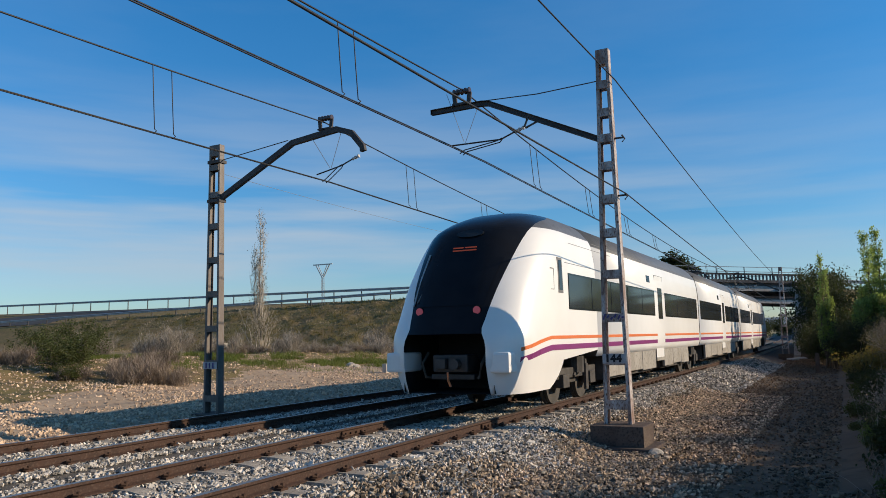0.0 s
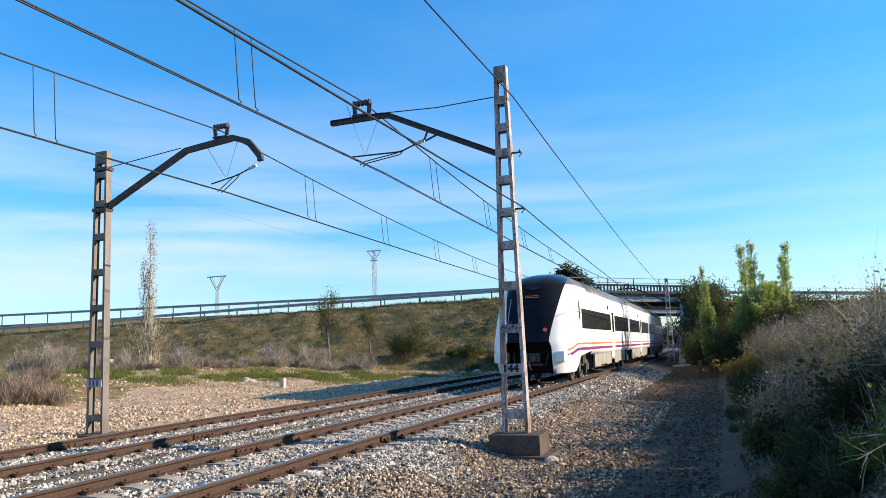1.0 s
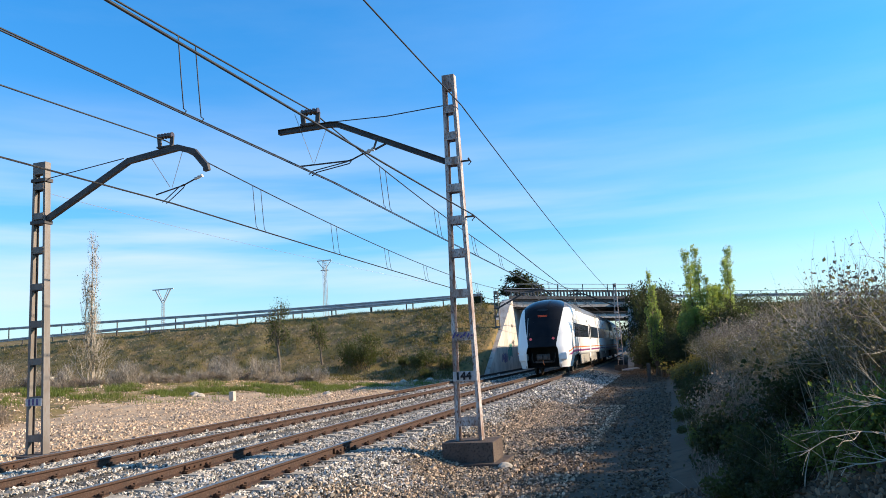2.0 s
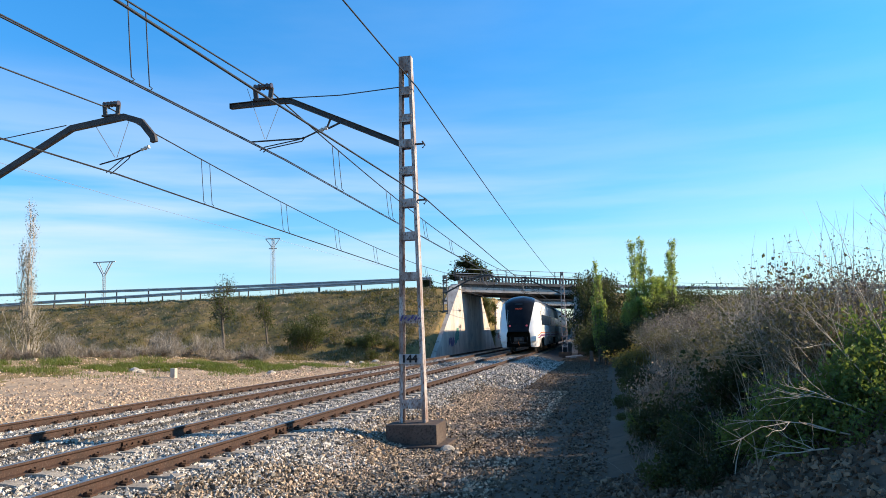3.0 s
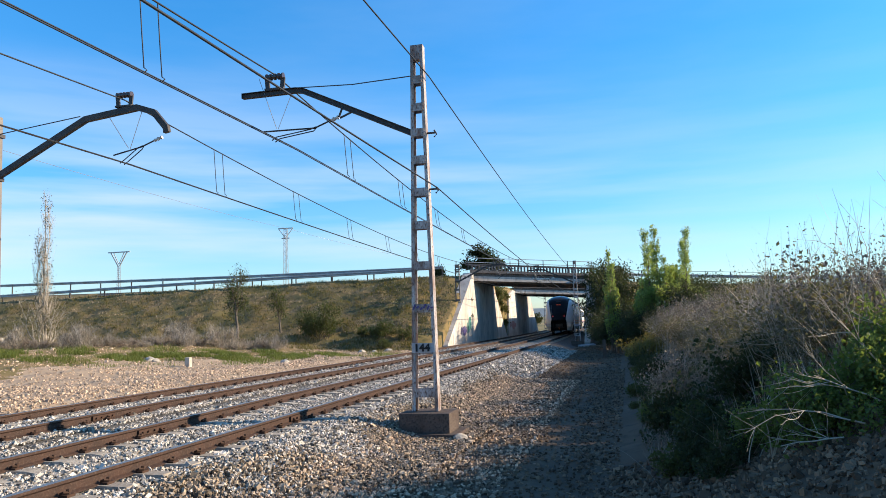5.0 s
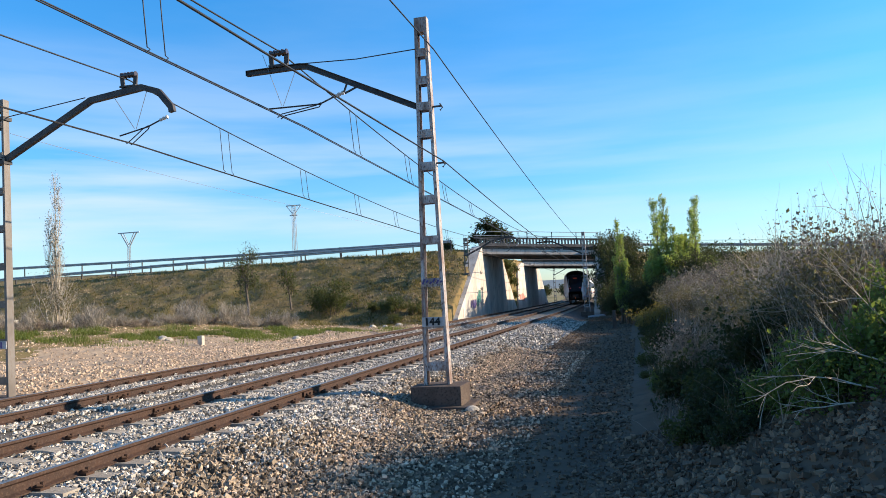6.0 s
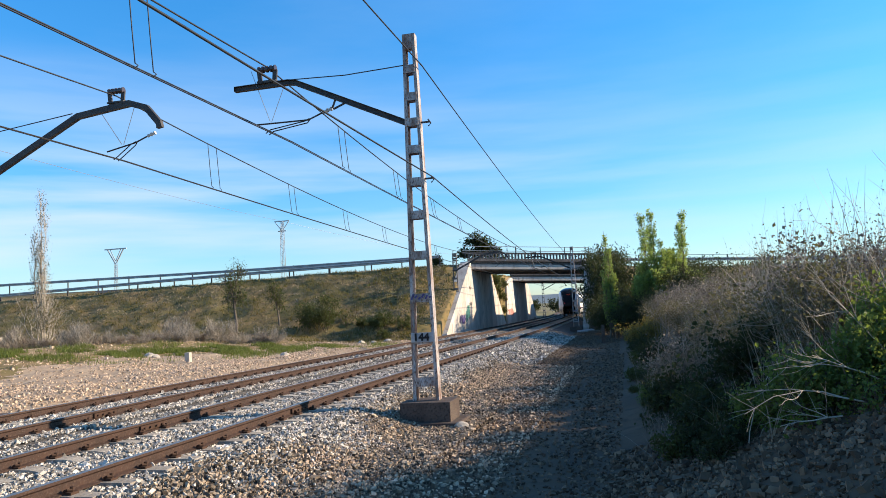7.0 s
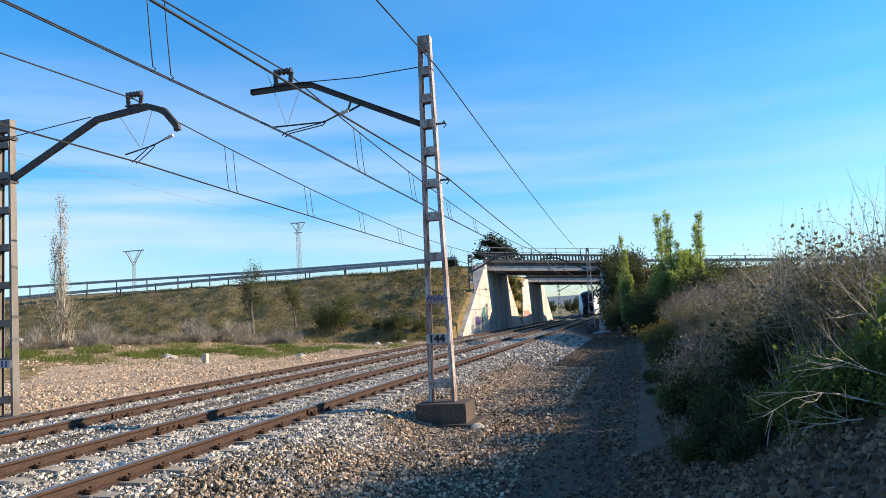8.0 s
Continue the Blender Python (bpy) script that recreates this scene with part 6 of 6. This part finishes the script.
def right_side():
    rng = np.random.default_rng(22)
    a = columnar("young_poplar", "young bright-leaved poplar on the bank", 81, 6.2, 1.25, 12, M["bark"], 24000, 0.065, M["poplar"], "young poplars", 44, 0.42)
    b = columnar("young_poplar", "slim olive-leaved poplar near the abutment", 82, 6.3, 0.8, 4, M["bark"], 3800, 0.06, M["poplar"], "young poplars", 50)
    spread_copies([a], [(1.95, 45, 1.0), (1.5, 45.5, 0.9), (2.3, 46.0, 0.92), (2.75, 44.6, 0.88), (3.1, 45.5, 0.84), (1.1, 46, 0.66), (2.5, 44.2, 0.72)], rng, sink=0.1)
    spread_copies([b], [(-0.9, 45.5, 0.97), (-0.5, 46.5, 0.8)], rng, sink=0.1)
    g = [shrub("leafy_shrub", "dense dark leafy shrub covering the abutment", 90 + i, 3.0, 2.6, M["bark"], 7000, 0.085, M["leafdark"], 14, group="leafy shrubs") for i in range(2)]
    spread_copies(g, [(-0.2, 48.5, 0.8), (0.6, 44.6, 0.7), (0.9, 43, 0.8), (1.0, 42, 0.8), (-1.2, 51, 0.95), (-1.2, 54, 1.15), (0.7, 49, 1.1), (2.0, 43, 0.8), (3.2, 42, 0.9), (2.0, 50, 1.1), (3.6, 48, 1.1), (5.4, 46, 1.0), (7.4, 45, 0.9), (-1.3, 57, 1.1), (4.9, 52, 1.2), (-1.3, 60, 1.4), (-0.9, 62.5, 1.6), (0.3, 60, 1.4), (-1.3, 65, 1.5), (-0.3, 57, 1.3), (-1.7, 68, 1.2)], rng)
    y = [shrub("yellow_broom", "yellow-flowering broom bush on the bank", 95, 1.25, 1.6, M["bark"], 4200, 0.06, M["leafyellow"], 14, group="broom bushes")]
    spread_copies(y, [(0.75, 31, 0.9), (1.3, 32, 0.95), (0.5, 33.5, 0.75)], rng)
    d = [shrub("grey_brush", "tangled half-dry brush with grey-green leaves", 100 + i, 1.7, 1.9, M["palebrush"], 3000, 0.042, (M["leafgrey"], M["dryheath"], M["leafgrey"])[i], 18, 2, 4, "tangled brush", 170, M["twig"]) for i in range(3)]
    spots = []
    for yy in np.arange(9.0, 44, 1.25):
        for xx in np.arange(0.9, 7.0, 1.35):
            x, q = xx + rng.normal(0, 0.35), yy + rng.normal(0, 0.4)
            if x < 0.035 * q + 0.45 or x > 0.20 * q + 1.9:
                continue
            if rng.random() < 0.15:
                continue
            spots.append((x, q, rng.uniform(0.6, 0.86) * (1.0 + 0.35 * step(13, 24, q))))
    # the tallest growth, near the top of the bank
    spots += [(2.2, 9.6, 0.85), (2.5, 10.2, 0.9), (1.9, 9.0, 0.75), (3.0, 10.4, 0.92), (2.7, 11.0, 0.85), (3.4, 11.4, 0.85), (3.9, 12.4, 0.85), (4.4, 13.8, 0.9)]
    spread_copies(d, spots, rng)
    # added cores: dark leaf colour and density deepen the brush's inner shade
    core = [shrub("thicket_shrub", "dense thicket deep in the brush, dark leaves deepening its shade", 110 + i, 1.3, 1.7, M["bark"], 6500, 0.06, (M["leafdark"], M["leafgrey"])[i], 16, group="thicket shrubs", wands=120, wand=M["palebrush"]) for i in range(2)]
    spots = [(0.045 * q + 1.35 + rng.normal(0, 0.2) + 1.15 * j, q + rng.normal(0, 0.3), rng.uniform(0.5, 0.75)) for q in np.arange(10.6, 40, 1.3) for j in range(3)]
    spread_copies(core, spots, rng, sink=0.15)
    low = [shrub("low_bramble", "low dark bramble at the path's edge", 120 + i, 0.85, 1.25, M["bark"], 2300, 0.055, (M["leafdark"], M["leaf"])[i % 2], 12, group="brambles") for i in range(3)]
    spots = [(rng.uniform(0.1, 0.9), q, rng.uniform(0.45, 0.85)) for q in np.arange(10.0, 40, 0.9)]
    spots += [(rng.uniform(0.5, 1.6), q, rng.uniform(0.6, 0.95)) for q in np.arange(9.0, 18, 0.7)]
    spots += [(0.75 + 0.28 * k + rng.normal(0, 0.12), 6.9 + 0.42 * j + rng.normal(0, 0.15), rng.uniform(0.35, 0.6)) for j in range(3, 6) for k in range(j)]
    spread_copies(low, spots, rng)
    br = [shrub("bright_shrub", "fresh yellow-green leafy shrub on the bank", 130 + i, 1.0, 1.3, M["bark"], 4600, 0.042, M["leafbright"], 15, group="bright shrubs") for i in range(2)]
    spread_copies(br, [(1.75, 7.6, 0.78), (2.35, 7.9, 0.85), (1.35, 8.4, 0.7), (2.9, 8.3, 0.95), (2.0, 8.8, 0.72), (0.33, 14.2, 0.42), (2.75, 7.2, 0.6)], rng, sink=0.12)
    # long bare wands against the sky and arching over the slope
    stems = bmesh.new()
    for i, (x, y0, n, h, lean) in enumerate(((1.55, 8.0, 46, 0.75, 0.9), (2.2, 8.6, 50, 1.0, 0.8), (3.2, 9.4, 60, 1.6, 0.28), (2.6, 10.5, 46, 1.7, 0.3), (3.9, 10.8, 60, 1.8, 0.3), (2.2, 12.5, 40, 1.5, 0.35), (3.4, 13.5, 46, 1.8, 0.3), (3.0, 16, 46, 1.9, 0.35), (1.1, 8.8, 34, 0.6, 1.1))):
        P = np.stack([rng.normal(x, 0.28, n), rng.normal(y0, 0.28, n), np.zeros(n)], 1)
        P[:, 2] = [land(a, b) - 0.05 for a, b, _ in P]
        stems.from_mesh(blade_mesh("dry_stems", P, h * 1.25, lean, 0.0075, M["twig"], rng, 0.55))
    me = bpy.data.meshes.new("dry_stems")
    stems.to_mesh(me)
    stems.free()
    me.materials.append(M["twig"])
    tagged(new("dry_stems", me), "long pale bare stems rising from the brush", "dry stems", kind="stuff")
    # rough turf on the embankment beside the wing wall
    for material, n, label in ((M["leaf"], 9000, "olive tufts of rough turf on the embankment"), (M["drygrass"], 7000, "straw-coloured tufts of rough turf on the embankment")):
        P = [(x, y, land(x, y) - 0.03) for x, y in zip(rng.uniform(-21, -13.75, n), rng.uniform(49, 66, n)) if noise.noise(Vector((x * 0.6, y * 0.6, 7))) > -0.18]
        tagged(new("turf", blade_mesh("turf", P, 0.18, 0.7, 0.022, material, rng)), label, "grass", kind="stuff")
    # bare arching branches reaching out over the slope
    for i, (x, y0, dx, dz, L) in enumerate(((2.35, 7.6, -0.75, 0.75, 1.5), (2.15, 7.3, -0.95, 0.35, 1.3), (1.9, 7.1, -1.0, 0.12, 1.2), (2.6, 7.9, -0.45, 1.0, 1.7), (2.9, 8.2, -0.25, 1.0, 1.9), (3.1, 8.4, 0.1, 1.0, 1.9), (1.7, 7.0, -0.9, -0.1, 0.9), (3.4, 9.0, -0.2, 1.0, 2.0), (2.2, 9.5, -0.6, 0.9, 1.4))):
        bars, tips = [], []
        grow(rng, np.zeros(3), unit(np.array([dx, -0.25, dz])), L * 0.62, 0.0085, 2, bars, tips, 4, 0.33, 0.05, 0.25, 0.12)
        o = holder("bare_branch", "pale bare branch arching out of the brush", "branch", "bare branches")
        for k, b in enumerate(bars):
            part("twig" if k else "stem", limbs_mesh("twig" if k else "stem", [b], M["twig"], 4), None, o)
        o.location = (x, y0, land(x, y0) + 0.12)
    # thin budding shoots that stand above the brush
    bars, buds = [], []
    for i in range(46):
        y0 = rng.uniform(9.0, 17.0)
        x = rng.uniform(0.13, 0.27) * y0 + 0.35
        b0, tips = [], []
        grow(rng, np.array([x, y0, land(x, y0) + 0.2]), unit(np.array([rng.normal(0, 0.2), rng.normal(0, 0.15), 1.0])), rng.uniform(0.75, 1.2), 0.0052, 2, b0, tips, 3, 0.30, 0.35, 0.3, 0.07)
        bars += b0
        buds += [tips[k] for k in rng.integers(0, len(tips), 26)]
    tagged(new("budding_shoots", limbs_mesh("budding_shoots", bars, M["twig"], 3)), "thin bare shoots rising above the brush", "shoots", kind="stuff")
    tagged(new("buds", leaf_mesh("buds", buds, 0.018, M["leafgrey"], rng)), "small grey-green buds on bare shoots", "buds", kind="stuff")
    # dry grass at the toe of the bank
    P = []
    for i in range(4200):
        q = rng.uniform(9.5, 40)
        x = 0.15 + abs(rng.normal(0.0, 0.7))
        P.append((x, q, land(x, q) - 0.02))
    tagged(new("dry_grass", blade_mesh("dry_grass", P, 0.26, 0.9, 0.005, M["dryheath"], rng)), "dry grass along the foot of the bank", "grass", kind="stuff")


def small_things():
    rng = np.random.default_rng(23)
    bm = bmesh.new()
    bmesh.ops.create_icosphere(bm, subdivisions=2, radius=0.5)
    for v in bm.verts:
        v.co *= 1 + 0.3 * noise.noise(v.co * 2.1)
        v.co.z *= 0.65
    me = finish(bm, "rock", M["stone"])
    for x, y, k in ((-22.6, 32.3, 0.55), (-22.0, 32.0, 0.4), (-17.5, 36.5, 0.5), (-17.0, 47.0, 0.6), (-16.4, 47.6, 0.5), (-15.6, 48.2, 0.6), (-2.85, 12.7, 0.28), (-19.2, 40, 0.4)):
        o = tagged(new("rock", me), "pale rounded rock lying on the ground", "rock", "rocks")
        o.matrix_basis = Matrix.LocRotScale((x, y, land(x, y) + 0.08 * k), Euler((0, 0, rng.uniform(0, 6))), (k, k * rng.uniform(0.7, 1.2), k))
    bm = bmesh.new()
    box(bm, -0.12, -0.12, -0.1, 0.12, 0.12, 0.42, bevel=0.03)
    thing("marker_stone", bm, M["stone"], "short pale stone marker post in the sand", "marker post").location = (-19.45, 30.7, land(-19.45, 30.7))
    bm = bmesh.new()
    box(bm, -0.7, -0.4, -0.2, 0.7, 0.4, 0.55, bevel=0.04)
    thing("concrete_block", bm, M["stone"], "weathered concrete block half in the brush", "concrete block").location = (-34.5, 34.8, land(-34.5, 34.8))
    # broken slab and rubble by the next mast
    bm = bmesh.new()
    box(bm, -0.7, -0.3, 0, 0.5, 0.3, 0.16, bevel=0.03)
    o = thing("broken_slab", bm, M["plate"], "broken white slab lying by the mast's foot", "slab")
    o.matrix_basis = pose(-2.95, 57.4, -0.72, 6, -4, 20)
    bm = bmesh.new()
    box(bm, -0.06, -1.3, 0, 0.06, 1.3, 0.10, bevel=0.01)
    o = thing("timber_beam", bm, M["timber"], "weathered timber beam on the ground", "timber")
    o.matrix_basis = pose(-1.9, 57.0, -0.72, 0, 0, 80)
    bm = bmesh.new()
    box(bm, -0.09, -0.09, -0.2, 0.09, 0.09, 0.95, bevel=0.02)
    thing("timber_post", bm, M["block"], "short dark timber post beside the path", "post").location = (-1.25, 40.0, land(-1.25, 40.0))


def pylon(name, label, x, y, z0, z1, arm, kind):
    t = holder(name, label, "pylon", "power pylons")
    h = z1 - z0
    w0, w1 = h * 0.042, h * 0.026
    top = h if kind else h * 0.62
    for sx in (-1, 1):
        for sy in (-1, 1):
            bm = bmesh.new()
            bar(bm, (sx * w0, sy * w0, -14), (sx * w1, sy * w1, top), 0.13, 0.13)
            part("leg", bm, M["guard"], t)
    n = 12
    for side in (-1, 1):
        bm = bmesh.new()
        for i in range(n):
            a, b = top * i / n, top * (i + 1) / n
            wa, wb = w0 + (w1 - w0) * i / n, w0 + (w1 - w0) * (i + 1) / n
            s = 1 if i % 2 else -1
            bar(bm, (s * wa, side * wa, a), (-s * wb, side * wb, b), 0.08, 0.08)
        part("lattice", bm, M["guard"], t)
    bm = bmesh.new()
    if kind:
        bar(bm, (-arm, 0, h), (arm, 0, h), 0.3, 0.3)
        bar(bm, (-arm * 0.55, 0, h * 0.8), (arm * 0.55, 0, h * 0.8), 0.3, 0.3)
        bar(bm, (-arm, 0, h), (0, 0, h * 0.8), 0.18, 0.18)
        bar(bm, (arm, 0, h), (0, 0, h * 0.8), 0.18, 0.18)
    else:
        for s in (-1, 1):
            bar(bm, (s * w1, 0, top), (s * arm * 0.75, 0, h), 0.3, 0.3)
            bar(bm, (s * w1 * 0.2, 0, top + 0.6), (s * arm * 0.5, 0, h), 0.2, 0.2)
        bar(bm, (-arm, 0, h), (arm, 0, h), 0.35, 0.35)
    part("cross_arm", bm, M["guard"], t)
    t.location = (x, y, z0)


def distance():
    pylon("power_pylon", "slim lattice power pylon with short arms", -104.7, 220, 16.5, 32.4, 2.5, 1)
    pylon("power_pylon", "lattice power pylon with a wide forked head", -165.8, 220, 15.5, 27.8, 4.2, 0)
    for s in (0.4,):
        w = sagging("power_line", (-104.7 + 2.4 * s, 220, 32.2), (-87.7 + 0.6 * s, 90, 28.2), 0.6, 0.035, M["thinwire"], "pale power line strung to the pylon")
        w2 = sagging("power_line", (-104.7 + 2.4 * s, 220, 32.2), (-20 + 2.4 * s, 420, 27), 6.0, 0.035, M["thinwire"], "pale power line strung from the pylon")
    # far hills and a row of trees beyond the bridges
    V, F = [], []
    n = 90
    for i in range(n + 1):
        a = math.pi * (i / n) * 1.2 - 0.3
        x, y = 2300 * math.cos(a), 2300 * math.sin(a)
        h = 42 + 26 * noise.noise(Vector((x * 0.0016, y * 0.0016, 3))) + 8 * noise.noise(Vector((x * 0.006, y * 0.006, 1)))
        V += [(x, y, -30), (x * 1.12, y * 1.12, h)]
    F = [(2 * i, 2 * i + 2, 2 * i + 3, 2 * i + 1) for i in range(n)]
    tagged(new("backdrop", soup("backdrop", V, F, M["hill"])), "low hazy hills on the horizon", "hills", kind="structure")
    rng = np.random.default_rng(24)
    k = [shrub("far_tree", "small dark tree beyond the bridges", 150 + i, 4.0, 3.6, M["bark"], 2600, 0.2, M["leafdark"], 10, group="far trees") for i in range(2)]
    spots = [(-19.5, 150, 0.8), (-23, 155, 1.1), (-26, 160, 0.9), (-30, 170, 1.3), (-22, 190, 1.0), (-18, 200, 0.9), (-9, 215, 0.8), (-3, 190, 0.9), (-12, 230, 1.0), (-15, 240, 1.2), (-17.2, 122, 0.8), (-18.4, 126, 0.7), (-1, 150, 1.0)]
    spread_copies(k, spots, rng)


left_side()
right_side()
small_things()
distance()


ballast_stones()
sleepers(near_track, NEAR, 0.0)
sleepers(far_track, FAR, 0.25)
motions()
